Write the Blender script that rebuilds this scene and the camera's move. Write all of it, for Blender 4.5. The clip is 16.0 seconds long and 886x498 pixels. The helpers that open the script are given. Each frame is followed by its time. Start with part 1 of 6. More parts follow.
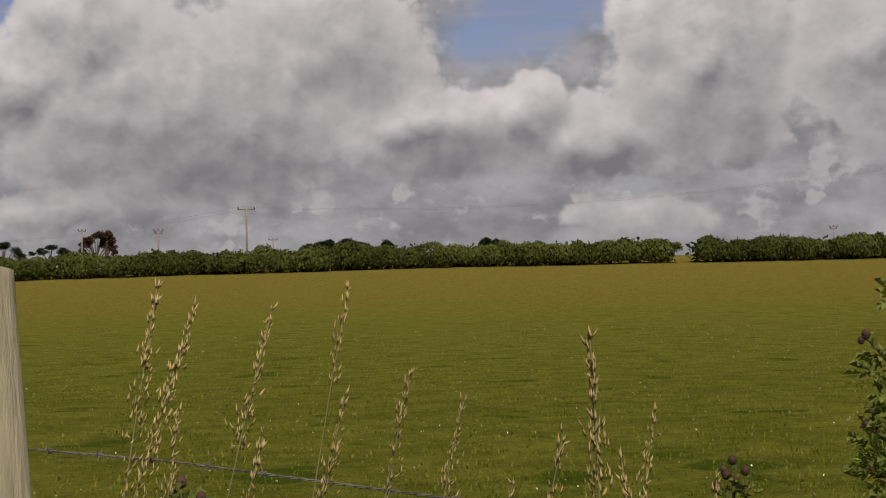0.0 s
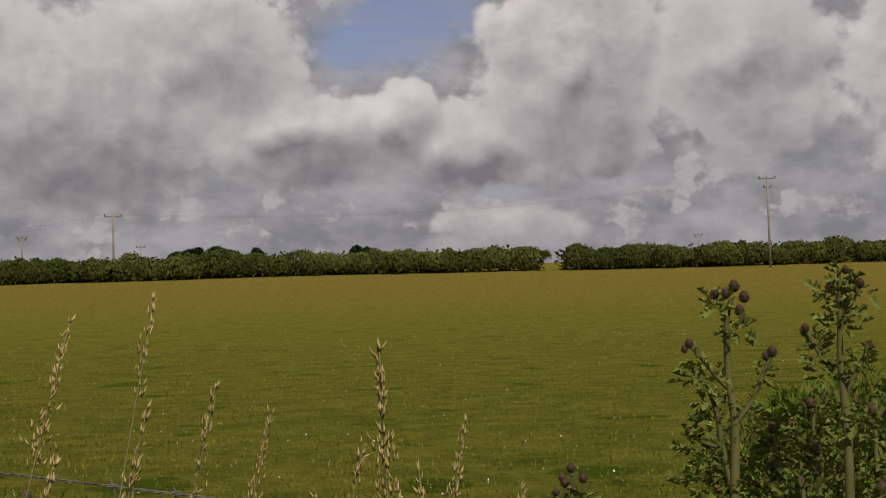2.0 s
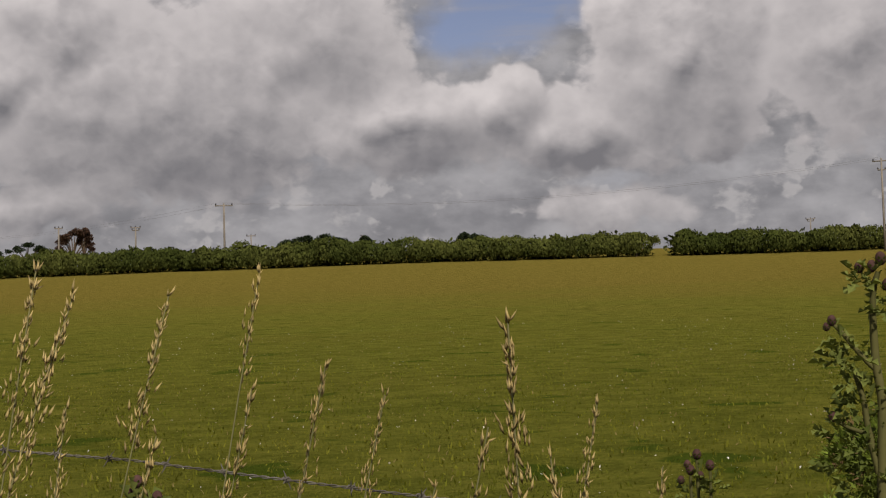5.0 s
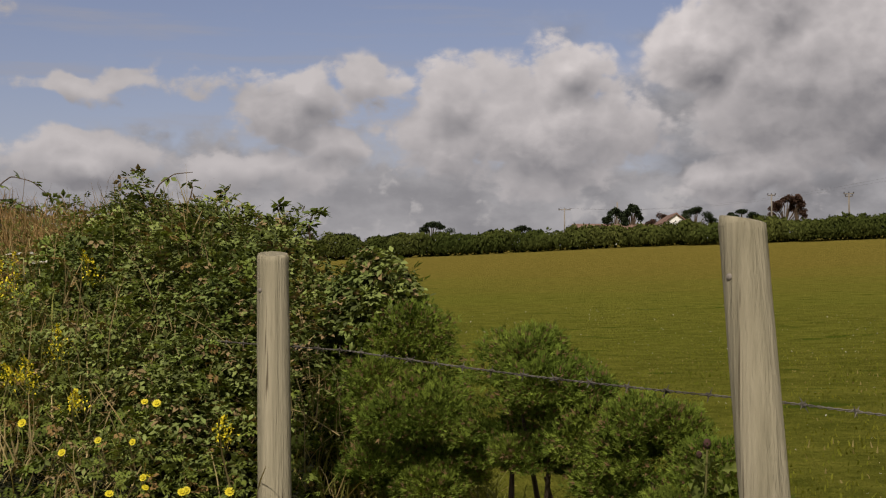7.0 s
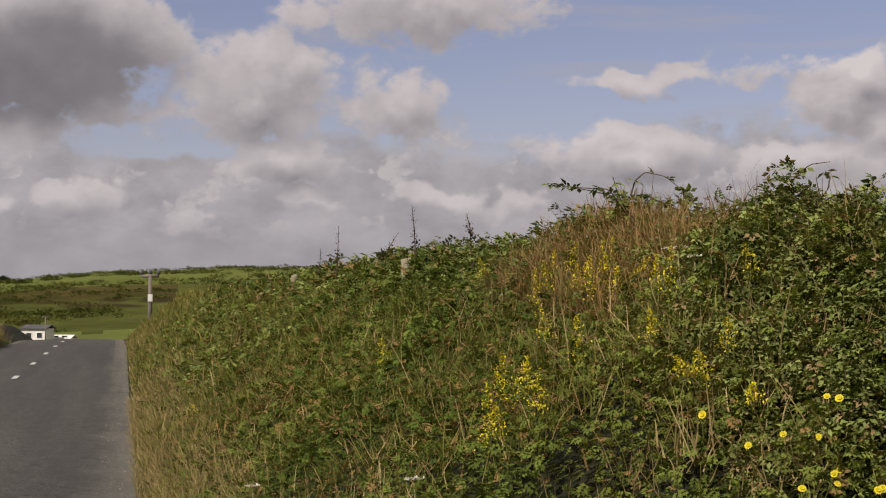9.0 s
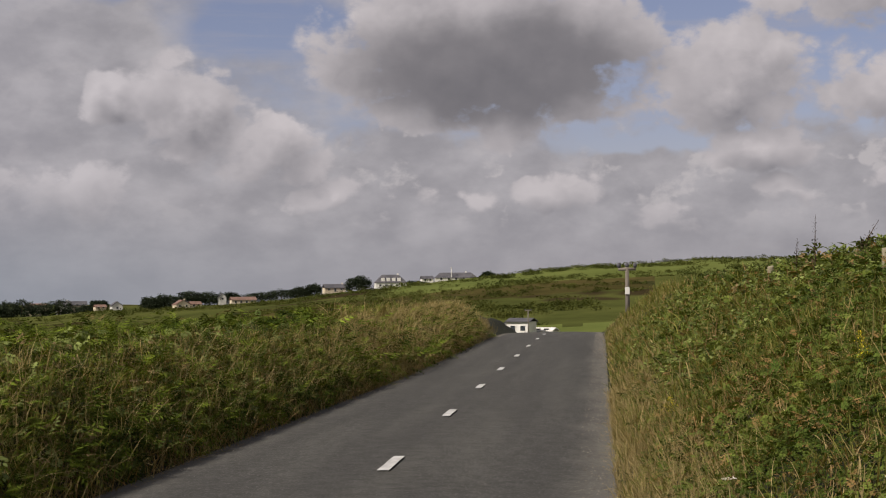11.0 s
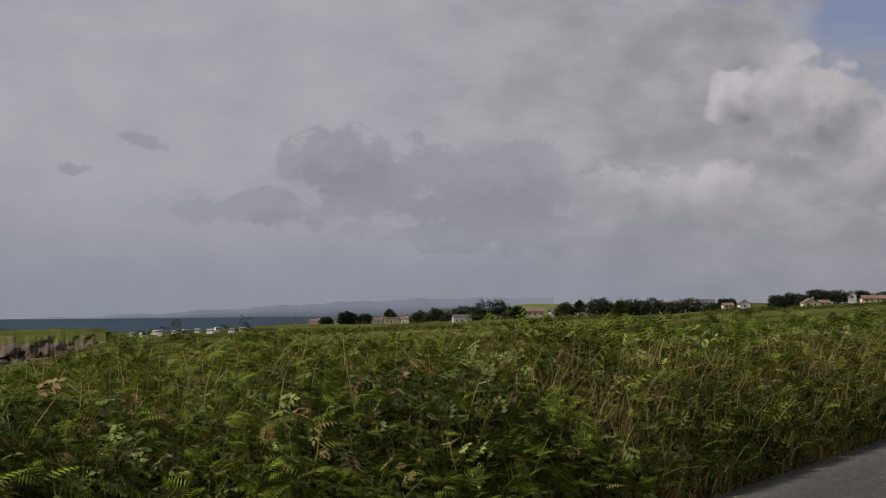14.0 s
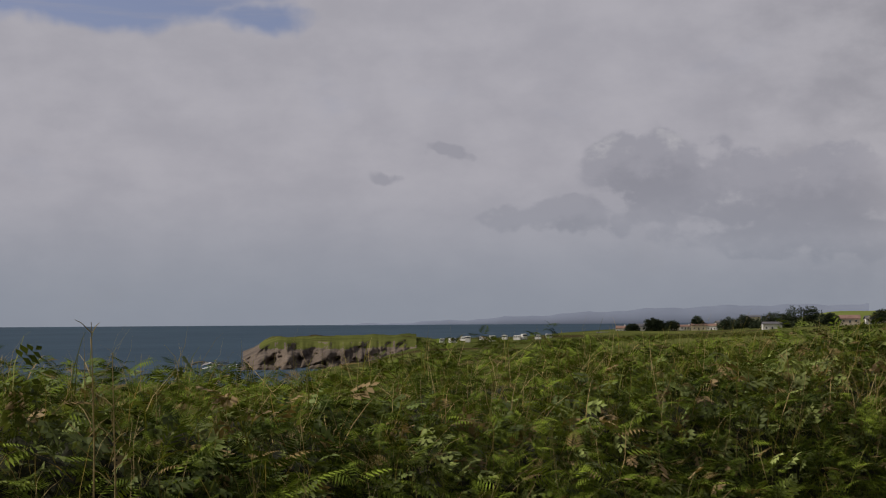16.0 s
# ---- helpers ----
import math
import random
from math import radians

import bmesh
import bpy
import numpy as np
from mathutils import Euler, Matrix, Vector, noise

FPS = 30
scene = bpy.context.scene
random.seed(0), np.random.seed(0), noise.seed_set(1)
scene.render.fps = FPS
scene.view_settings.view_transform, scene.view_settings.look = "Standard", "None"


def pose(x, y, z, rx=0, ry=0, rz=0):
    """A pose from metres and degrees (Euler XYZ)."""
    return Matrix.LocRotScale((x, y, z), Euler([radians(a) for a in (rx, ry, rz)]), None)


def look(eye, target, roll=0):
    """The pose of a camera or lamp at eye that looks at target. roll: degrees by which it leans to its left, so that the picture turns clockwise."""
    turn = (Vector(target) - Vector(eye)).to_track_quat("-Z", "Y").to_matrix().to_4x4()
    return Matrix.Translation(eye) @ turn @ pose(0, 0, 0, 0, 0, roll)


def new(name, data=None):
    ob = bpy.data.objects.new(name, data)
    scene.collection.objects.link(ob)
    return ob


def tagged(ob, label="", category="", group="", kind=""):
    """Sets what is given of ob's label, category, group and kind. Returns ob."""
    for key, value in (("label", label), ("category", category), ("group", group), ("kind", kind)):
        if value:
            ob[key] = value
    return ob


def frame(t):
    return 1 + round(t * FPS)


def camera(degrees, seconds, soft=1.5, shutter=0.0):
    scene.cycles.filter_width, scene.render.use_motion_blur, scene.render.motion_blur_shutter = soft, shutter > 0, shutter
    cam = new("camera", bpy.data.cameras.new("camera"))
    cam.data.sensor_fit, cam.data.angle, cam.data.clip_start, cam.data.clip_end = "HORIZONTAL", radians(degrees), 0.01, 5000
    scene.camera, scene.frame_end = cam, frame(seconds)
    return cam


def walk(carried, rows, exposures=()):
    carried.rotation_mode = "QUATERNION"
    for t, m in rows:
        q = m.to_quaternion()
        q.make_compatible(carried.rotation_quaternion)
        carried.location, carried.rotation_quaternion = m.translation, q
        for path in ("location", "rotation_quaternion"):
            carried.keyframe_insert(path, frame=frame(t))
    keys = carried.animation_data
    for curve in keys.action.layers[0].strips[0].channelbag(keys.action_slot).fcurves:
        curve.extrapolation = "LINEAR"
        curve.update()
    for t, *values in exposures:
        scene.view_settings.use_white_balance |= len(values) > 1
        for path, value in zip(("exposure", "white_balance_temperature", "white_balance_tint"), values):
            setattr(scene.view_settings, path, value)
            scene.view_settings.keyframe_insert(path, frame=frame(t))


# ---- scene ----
cam = camera(33, 16.0, soft=1.15, shutter=0.02)
# seconds, place, heading (to the left of the road's line), tilt and lean in degrees
PATH = [(0, 0.291, 0.235, 1.608, -59.09, 3.72, -1.21), (0.5, 0.297, 0.230, 1.608, -61.22, 3.48, -1.31), (1, 0.308, 0.227, 1.609, -62.37, 3.66, -1.85), (1.5, 0.302, 0.218, 1.609, -63.45, 3.71, -2.24),
        (2, 0.310, 0.214, 1.609, -64.05, 3.90, -1.52), (2.5, 0.315, 0.209, 1.609, -64.32, 3.81, -1.38), (3, 0.314, 0.202, 1.609, -64.67, 3.63, -1.05), (3.6, 0.318, 0.205, 1.608, -64.93, 3.63, -1.18),
        (4.2, 0.332, 0.220, 1.607, -64.60, 3.60, -1.42), (4.7, 0.345, 0.236, 1.605, -62.50, 3.53, -1.56), (5.3, 0.362, 0.261, 1.603, -56.24, 3.38, -1.49), (5.5, 0.358, 0.275, 1.600, -53.26, 3.16, -1.14),
        (6, 0.339, 0.308, 1.596, -46.23, 2.66, -0.88), (6.5, 0.319, 0.343, 1.598, -39.59, 2.97, -0.14), (7, 0.242, 0.350, 1.591, -33.10, 2.61, 0.02), (7.5, 0.162, 0.401, 1.589, -26.90, 2.30, -0.03),
        (8, 0.069, 0.479, 1.588, -21.30, 2.28, 0.00), (8.5, -0.010, 0.524, 1.591, -16.75, 2.33, 0.11), (9, -0.093, 0.522, 1.596, -12.08, 2.28, 0.01), (9.5, -0.117, 0.522, 1.605, -6.47, 2.30, -0.04),
        (9.7, -0.116, 0.520, 1.605, -4.57, 2.20, -0.08), (10.3, -0.100, 0.502, 1.604, 0.51, 2.15, -0.24), (10.8, -0.080, 0.479, 1.602, 4.52, 2.08, -0.46), (11.3, -0.063, 0.459, 1.601, 8.19, 2.08, -0.75),
        (11.8, -0.055, 0.450, 1.600, 11.50, 2.16, -0.88), (12, -0.055, 0.450, 1.600, 12.59, 2.37, -0.98), (12.5, -0.055, 0.450, 1.600, 16.84, 2.65, -0.29), (13, -0.055, 0.450, 1.600, 21.37, 2.44, -0.37),
        (13.5, -0.055, 0.450, 1.600, 25.76, 1.93, -0.22), (14, -0.055, 0.450, 1.600, 29.71, 2.21, -0.40), (14.5, -0.055, 0.450, 1.600, 34.14, 2.22, -0.16), (15, -0.055, 0.450, 1.600, 37.53, 2.13, -0.48),
        (15.5, -0.055, 0.450, 1.600, 40.31, 2.58, -0.59), (16, -0.055, 0.450, 1.600, 41.38, 2.54, -0.33)]
EYE = 1.6
walk(cam, [(t, pose(x, y, z, 0, 0, a) @ pose(0, 0, 0, 90 + b) @ pose(0, 0, 0, 0, 0, c)) for t, x, y, z, a, b, c in PATH],
     exposures=[(0.0, -0.09, 6500, 12), (6.0, -0.07, 6500, 12), (7.5, -0.03, 6550, 13), (8.5, 0.05, 6600, 15), (9.6, 0.18, 6600, 16), (12.0, -0.02, 6350, 14), (13.5, -0.06, 6320, 14), (16.0, -0.05, 6300, 14)])

# ---------------------------------------------------------------- light
SUN_AZ, SUN_EL = 132, 44
sun_dir = Vector((-math.sin(radians(SUN_AZ)) * math.cos(radians(SUN_EL)), math.cos(radians(SUN_AZ)) * math.cos(radians(SUN_EL)), math.sin(radians(SUN_EL))))
sun = new("sun", bpy.data.lights.new("sun", "SUN"))
sun.data.energy, sun.data.angle, sun.data.color = 4.4, radians(0.6), (1.0, 0.93, 0.82)
sun.matrix_world = look(sun_dir * 50, (0, 0, 0))


class Nodes:
    """Short hand for node trees."""
    def __init__(self, tree, fresh=True):
        self.tree = tree
        if fresh:
            tree.nodes.clear()

    def add(self, kind, **settings):
        n = self.tree.nodes.new(kind)
        for k, v in settings.items():
            setattr(n, k, v)
        return n

    def put(self, socket, value):
        if isinstance(value, bpy.types.NodeSocket):
            self.tree.links.new(value, socket)
        elif value is not None:
            socket.default_value = value

    def math(self, op, a, b=0.0, c=0.0, clamp=False):
        n = self.add("ShaderNodeMath", operation=op, use_clamp=clamp)
        for s, v in zip(n.inputs, (a, b, c)):
            self.put(s, v)
        return n.outputs[0]

    def vec(self, op, a, b=(0, 0, 0), out=0):
        n = self.add("ShaderNodeVectorMath", operation=op)
        self.put(n.inputs[0], a), self.put(n.inputs[1], b)
        return n.outputs[out]

    def mix(self, f, a, b, blend="MIX"):
        n = self.add("ShaderNodeMix", data_type="RGBA", blend_type=blend)
        self.put(n.inputs[0], f), self.put(n.inputs[6], a), self.put(n.inputs[7], b)
        return n.outputs[2]

    def step(self, v, lo, hi, a=0.0, b=1.0):
        n = self.add("ShaderNodeMapRange", interpolation_type="SMOOTHSTEP")
        for s, x in zip(n.inputs, (v, lo, hi, a, b)):
            self.put(s, x)
        return n.outputs[0]

    def noise(self, vector, scale, detail=4.0, rough=0.55, dims="3D"):
        n = self.add("ShaderNodeTexNoise", noise_dimensions=dims)
        self.put(n.inputs["Vector"], vector)
        n.inputs["Scale"].default_value, n.inputs["Detail"].default_value, n.inputs["Roughness"].default_value = scale, detail, rough
        return n.outputs[0]


def rgb(r, g, b):
    return (r, g, b, 1.0)


world = bpy.data.worlds.new("sky")
scene.world = world
world.use_nodes = True
W = Nodes(world.node_tree)
way = W.add("ShaderNodeTexCoord").outputs["Generated"]
sep = W.add("ShaderNodeSeparateXYZ")
W.put(sep.inputs[0], way)
bearing = W.math("MULTIPLY", W.math("ARCTAN2", W.math("MULTIPLY", sep.outputs[0], -1.0), sep.outputs[1]), 57.2958)
rise = W.math("MULTIPLY", W.math("ARCSINE", sep.outputs[2]), 57.2958)
flat = W.add("ShaderNodeCombineXYZ")
W.put(flat.inputs[0], bearing), W.put(flat.inputs[1], rise)
dome = flat.outputs[0]

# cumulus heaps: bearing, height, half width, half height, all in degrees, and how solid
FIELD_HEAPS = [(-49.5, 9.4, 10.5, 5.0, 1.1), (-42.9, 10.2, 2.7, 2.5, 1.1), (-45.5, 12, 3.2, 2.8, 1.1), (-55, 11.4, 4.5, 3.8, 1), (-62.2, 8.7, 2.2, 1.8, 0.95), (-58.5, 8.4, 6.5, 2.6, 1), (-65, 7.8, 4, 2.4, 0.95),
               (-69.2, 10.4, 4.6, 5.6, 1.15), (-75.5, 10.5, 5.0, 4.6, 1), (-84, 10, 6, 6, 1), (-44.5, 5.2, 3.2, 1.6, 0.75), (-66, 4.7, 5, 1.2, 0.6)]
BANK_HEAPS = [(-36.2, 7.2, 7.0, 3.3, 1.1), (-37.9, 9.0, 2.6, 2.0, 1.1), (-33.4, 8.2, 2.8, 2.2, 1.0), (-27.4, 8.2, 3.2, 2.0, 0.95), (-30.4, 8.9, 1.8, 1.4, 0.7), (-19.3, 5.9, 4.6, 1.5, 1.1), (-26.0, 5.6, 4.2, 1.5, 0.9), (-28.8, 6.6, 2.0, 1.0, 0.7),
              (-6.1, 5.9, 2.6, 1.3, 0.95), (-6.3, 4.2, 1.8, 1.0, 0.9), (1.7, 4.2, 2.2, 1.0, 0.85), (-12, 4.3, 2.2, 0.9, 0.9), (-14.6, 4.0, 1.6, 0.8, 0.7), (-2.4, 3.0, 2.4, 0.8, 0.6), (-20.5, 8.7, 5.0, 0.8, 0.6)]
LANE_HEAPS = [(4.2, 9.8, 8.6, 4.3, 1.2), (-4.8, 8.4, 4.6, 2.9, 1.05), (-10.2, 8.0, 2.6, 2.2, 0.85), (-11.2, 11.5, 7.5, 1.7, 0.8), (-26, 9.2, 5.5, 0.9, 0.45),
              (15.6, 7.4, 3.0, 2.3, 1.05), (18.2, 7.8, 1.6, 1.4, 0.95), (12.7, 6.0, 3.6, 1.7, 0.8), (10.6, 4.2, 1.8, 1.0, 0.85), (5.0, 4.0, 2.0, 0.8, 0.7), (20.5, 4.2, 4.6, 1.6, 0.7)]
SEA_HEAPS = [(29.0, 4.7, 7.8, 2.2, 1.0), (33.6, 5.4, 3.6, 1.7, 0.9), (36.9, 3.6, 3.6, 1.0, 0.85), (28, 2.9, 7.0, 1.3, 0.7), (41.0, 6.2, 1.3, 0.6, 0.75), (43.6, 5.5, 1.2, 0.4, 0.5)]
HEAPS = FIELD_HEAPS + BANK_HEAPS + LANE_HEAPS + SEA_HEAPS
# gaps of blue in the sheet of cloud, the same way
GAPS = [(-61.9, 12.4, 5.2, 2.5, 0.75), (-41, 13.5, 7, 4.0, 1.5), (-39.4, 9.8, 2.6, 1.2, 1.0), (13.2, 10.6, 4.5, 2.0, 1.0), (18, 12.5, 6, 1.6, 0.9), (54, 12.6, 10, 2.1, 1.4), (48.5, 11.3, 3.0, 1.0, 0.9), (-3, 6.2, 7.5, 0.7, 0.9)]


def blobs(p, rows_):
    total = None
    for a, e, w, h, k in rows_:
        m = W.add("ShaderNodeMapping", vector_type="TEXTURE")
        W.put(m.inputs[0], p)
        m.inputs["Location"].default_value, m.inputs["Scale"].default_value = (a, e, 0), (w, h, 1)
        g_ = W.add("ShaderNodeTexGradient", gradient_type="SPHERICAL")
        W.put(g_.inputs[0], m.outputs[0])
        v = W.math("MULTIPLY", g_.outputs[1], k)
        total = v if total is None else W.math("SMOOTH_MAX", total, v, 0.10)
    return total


def warped(p, size, reach):
    n_ = W.add("ShaderNodeTexNoise")
    W.put(n_.inputs["Vector"], p)
    n_.inputs["Scale"].default_value, n_.inputs["Detail"].default_value = size, 3
    return W.vec("ADD", p, W.vec("MULTIPLY", W.vec("SUBTRACT", n_.outputs["Color"], (0.5, 0.5, 0.5)), reach))


def puffs(p, size):
    """Rounded bulges, 0 to about 1."""
    v = W.add("ShaderNodeTexVoronoi", feature="SMOOTH_F1", voronoi_dimensions="2D")
    W.put(v.inputs["Vector"], p)
    v.inputs["Scale"].default_value, v.inputs["Smoothness"].default_value = size, 0.35
    return W.math("SUBTRACT", 1.0, v.outputs["Distance"])


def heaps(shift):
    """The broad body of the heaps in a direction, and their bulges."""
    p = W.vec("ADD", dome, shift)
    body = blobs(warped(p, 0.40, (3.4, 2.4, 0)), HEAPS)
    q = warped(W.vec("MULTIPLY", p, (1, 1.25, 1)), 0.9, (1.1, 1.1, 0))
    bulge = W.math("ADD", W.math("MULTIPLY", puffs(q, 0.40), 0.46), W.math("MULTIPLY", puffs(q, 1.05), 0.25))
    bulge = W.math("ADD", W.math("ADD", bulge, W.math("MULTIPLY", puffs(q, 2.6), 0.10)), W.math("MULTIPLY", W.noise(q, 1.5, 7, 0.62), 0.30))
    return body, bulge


broad = W.noise(W.vec("MULTIPLY", dome, (0.6, 1.1, 1)), 0.26, 5, 0.55)
ragged = W.math("SUBTRACT", W.noise(W.vec("MULTIPLY", dome, (0.8, 1.2, 1)), 0.55, 8, 0.62), 0.5)
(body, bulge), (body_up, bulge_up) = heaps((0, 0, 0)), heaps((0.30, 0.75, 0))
# crisp heaps over the field, softer and more ragged ones elsewhere
soft = W.step(bearing, -43, -38)
uneven = W.math("ADD", W.math("MULTIPLY", W.math("SUBTRACT", bulge, 0.60), W.math("ADD", 0.62, W.math("MULTIPLY", soft, 0.25))), W.math("MULTIPLY", W.math("MULTIPLY", ragged, soft), 1.1))
here = W.math("ADD", body, W.math("MULTIPLY", uneven, W.step(body, 0.0, 0.25)))
cover = W.step(here, 0.12, W.math("ADD", W.math("ADD", 0.32, W.math("MULTIPLY", soft, 0.12)), W.step(bearing, 16, 26, 0.0, -0.04)))
relief = W.math("ADD", W.math("MULTIPLY", W.math("SUBTRACT", body, body_up), 1.0), W.math("MULTIPLY", W.math("SUBTRACT", bulge, bulge_up), W.math("ADD", W.math("MULTIPLY", broad, 1.3), -0.15)))
crown = W.step(here, 0.8, 0.12, -0.06, 0.20)
lit = W.math("ADD", W.math("ADD", relief, crown), W.math("ADD", 0.46, W.math("MULTIPLY", W.math("MULTIPLY", ragged, soft), 0.7)), clamp=True)
# grey flat bases over the field
lit = W.math("SUBTRACT", lit, W.math("MULTIPLY", W.math("SUBTRACT", 1.0, soft), W.math("MULTIPLY", W.step(rise, 9.0, 6.0), W.step(rise, 3.6, 5.2, 0.0, 0.24))), clamp=True)
# the flat sheet: low down everywhere, all over inland to one side and seaward to the other; its upper edge is heaped
wander = W.math("SUBTRACT", broad, 0.5)
low = W.step(W.math("SUBTRACT", W.math("ADD", rise, W.math("MULTIPLY", wander, 5.0)), W.math("MULTIPLY", W.math("SUBTRACT", bulge, 0.6), 3.0)), 7.2, 5.6)
sea_side = W.step(W.math("ADD", bearing, W.math("MULTIPLY", wander, 30.0)), 6, 16)
field_side = W.step(W.math("ADD", bearing, W.math("MULTIPLY", wander, 14.0)), -36, -44)
sheet = W.math("MAXIMUM", W.math("MAXIMUM", low, sea_side), field_side)
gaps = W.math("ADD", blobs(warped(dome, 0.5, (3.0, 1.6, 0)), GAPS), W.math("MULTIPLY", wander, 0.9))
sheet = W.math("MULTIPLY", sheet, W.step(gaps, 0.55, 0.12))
nishita = W.add("ShaderNodeTexSky", sky_type="NISHITA", sun_disc=False, sun_elevation=radians(SUN_EL), sun_rotation=radians(-SUN_AZ))
blue = W.mix(1.0, nishita.outputs[0], rgb(0.84, 0.70, 0.74), "MULTIPLY")
# thin streaks high in the blue
streak = W.step(W.noise(W.vec("MULTIPLY", dome, (0.09, 1.0, 1)), 0.9, 6, 0.6), 0.48, 0.72)
blue = W.mix(W.math("MULTIPLY", streak, 0.45), blue, rgb(3.5, 3.4, 3.6))
mottle = W.noise(W.vec("MULTIPLY", dome, (0.8, 1.3, 1)), 0.42, 6, 0.55)
inland_sheet = W.mix(W.step(mottle, 0.28, 0.74), W.mix(W.step(bearing, -45, -25), rgb(2.1, 2.08, 2.18), rgb(2.75, 2.70, 2.83)), rgb(4.0, 3.9, 3.98))
# small lit tops within the low sheet inland
tops = W.math("MULTIPLY", W.step(W.math("SUBTRACT", bulge, bulge_up), 0.02, 0.16), W.step(ragged, -0.06, 0.10))
inland_sheet = W.mix(W.math("MULTIPLY", tops, W.math("MULTIPLY", W.step(rise, 2.4, 4.0, 0.0, 0.75), W.step(bearing, 16, 6, 0.25, 1.0))), inland_sheet, rgb(4.7, 4.5, 4.45))
sea_sheet = W.mix(W.step(mottle, 0.25, 0.75), W.mix(W.step(bearing, 22, 34), rgb(3.1, 3.05, 3.28), rgb(3.65, 3.58, 3.8)), rgb(4.2, 4.1, 4.28))
base = W.mix(sheet, blue, W.mix(W.step(bearing, 14, 34), inland_sheet, sea_sheet))
bright = W.mix(W.step(bearing, -42, -22), rgb(6.9, 6.45, 6.3), W.mix(W.step(bearing, 6, 26), rgb(5.4, 5.1, 5.05), rgb(5.1, 4.9, 4.95)))
heap_colour = W.mix(lit, W.mix(soft, rgb(1.95, 1.9, 2.0), rgb(2.25, 2.2, 2.32)), bright)
# seaward the heaps stand grey before the pale sheet, with few lit tops
glint = W.math("MULTIPLY", W.step(W.math("SUBTRACT", bulge, bulge_up), 0.04, 0.26), W.step(ragged, 0.0, 0.22, 0.0, 0.8))
grey_heap = W.mix(glint, W.mix(W.step(W.math("ADD", lit, ragged), 0.25, 0.85), rgb(2.55, 2.55, 2.82), rgb(3.15, 3.12, 3.38)), rgb(4.5, 4.42, 4.45))
heap_colour = W.mix(W.step(bearing, 22, 27), heap_colour, grey_heap)
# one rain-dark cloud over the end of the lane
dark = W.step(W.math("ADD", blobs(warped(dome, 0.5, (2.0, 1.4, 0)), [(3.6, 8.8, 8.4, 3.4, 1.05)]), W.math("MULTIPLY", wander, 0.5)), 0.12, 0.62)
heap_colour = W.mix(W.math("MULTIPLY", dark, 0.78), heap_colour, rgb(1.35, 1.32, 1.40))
sky = W.mix(W.math("MULTIPLY", cover, W.step(rise, 2.0, 6.5, 0.6, 1.0)), base, heap_colour)
haze = W.step(rise, W.step(bearing, 10, 35, 4.2, 6.0), -0.4)
sky = W.mix(W.math("MULTIPLY", haze, 0.8), sky, W.mix(W.step(bearing, 0, 30), rgb(2.9, 2.85, 3.0), rgb(2.3, 2.62, 3.0)))
sky = W.mix(W.step(rise, -0.5, -4.0), sky, rgb(0.5, 0.55, 0.45))
shine = W.add("ShaderNodeBackground")
W.put(shine.inputs[0], sky)
shine.inputs[1].default_value = 0.1
W.put(W.add("ShaderNodeOutputWorld").inputs[0], shine.outputs[0])

# ---------------------------------------------------------------- materials
def surface(name, dark, light, scale=5.0, rough=0.9, bump=0.0, bump_scale=None, spots=None, spec=0.2, through_light=0.0, islands=0.0, stretch=(1, 1, 1), metal=0.0, dry=None, generated=False):
    """A matt natural surface: two colours mixed at two scales, relief, optional spots (colour, scale, share), light let through,
    change from piece to piece (islands), and a share of dry pieces (colour, share)."""
    m = bpy.data.materials.new(name)
    m.use_nodes = True
    N = Nodes(m.node_tree)
    at = N.add("ShaderNodeTexCoord").outputs["Generated" if generated else "Object"]
    p = N.vec("MULTIPLY", at, stretch)
    big, fine = N.noise(p, scale * 0.17, 3), N.noise(p, scale, 6, 0.65)
    f = N.math("ADD", N.math("MULTIPLY", big, 0.5), N.math("MULTIPLY", fine, 0.5))
    colour = N.mix(N.step(f, 0.34, 0.66), rgb(*dark), rgb(*light))
    if spots:
        colour = N.mix(N.step(N.noise(p, spots[1], 3, 0.6), spots[2], spots[2] + 0.06), colour, rgb(*spots[0]))
    if islands:
        each = N.add("ShaderNodeNewGeometry").outputs["Random Per Island"]
        bright = N.math("ADD", N.math("MULTIPLY", each, islands * 2), 1 - islands)
        grey = N.add("ShaderNodeCombineColor")
        for s in grey.inputs:
            N.put(s, bright)
        colour = N.mix(1.0, colour, grey.outputs[0], "MULTIPLY")
        if dry:
            pick = N.math("FRACT", N.math("MULTIPLY", each, 37.7))
            colour = N.mix(N.math("LESS_THAN", pick, dry[1]), colour, rgb(*dry[0]))
    b = N.add("ShaderNodeBsdfPrincipled")
    N.put(b.inputs["Base Color"], colour)
    b.inputs["Roughness"].default_value, b.inputs["Metallic"].default_value = rough, metal
    b.inputs["Specular IOR Level"].default_value = spec
    if bump:
        k = N.add("ShaderNodeBump")
        k.inputs["Strength"].default_value, k.inputs["Distance"].default_value = 1.0, bump
        N.put(k.inputs["Height"], N.noise(p, bump_scale or scale * 2, 6, 0.65))
        N.put(b.inputs["Normal"], k.outputs[0])
    shader = b.outputs[0]
    if through_light:
        t = N.add("ShaderNodeBsdfTranslucent")
        N.put(t.inputs[0], N.mix(1.0, colour, rgb(1.25, 1.2, 0.5), "MULTIPLY"))
        x = N.add("ShaderNodeMixShader")
        x.inputs[0].default_value = through_light
        N.put(x.inputs[1], shader), N.put(x.inputs[2], t.outputs[0])
        shader = x.outputs[0]
    N.put(N.add("ShaderNodeOutputMaterial").inputs[0], shader)
    return m


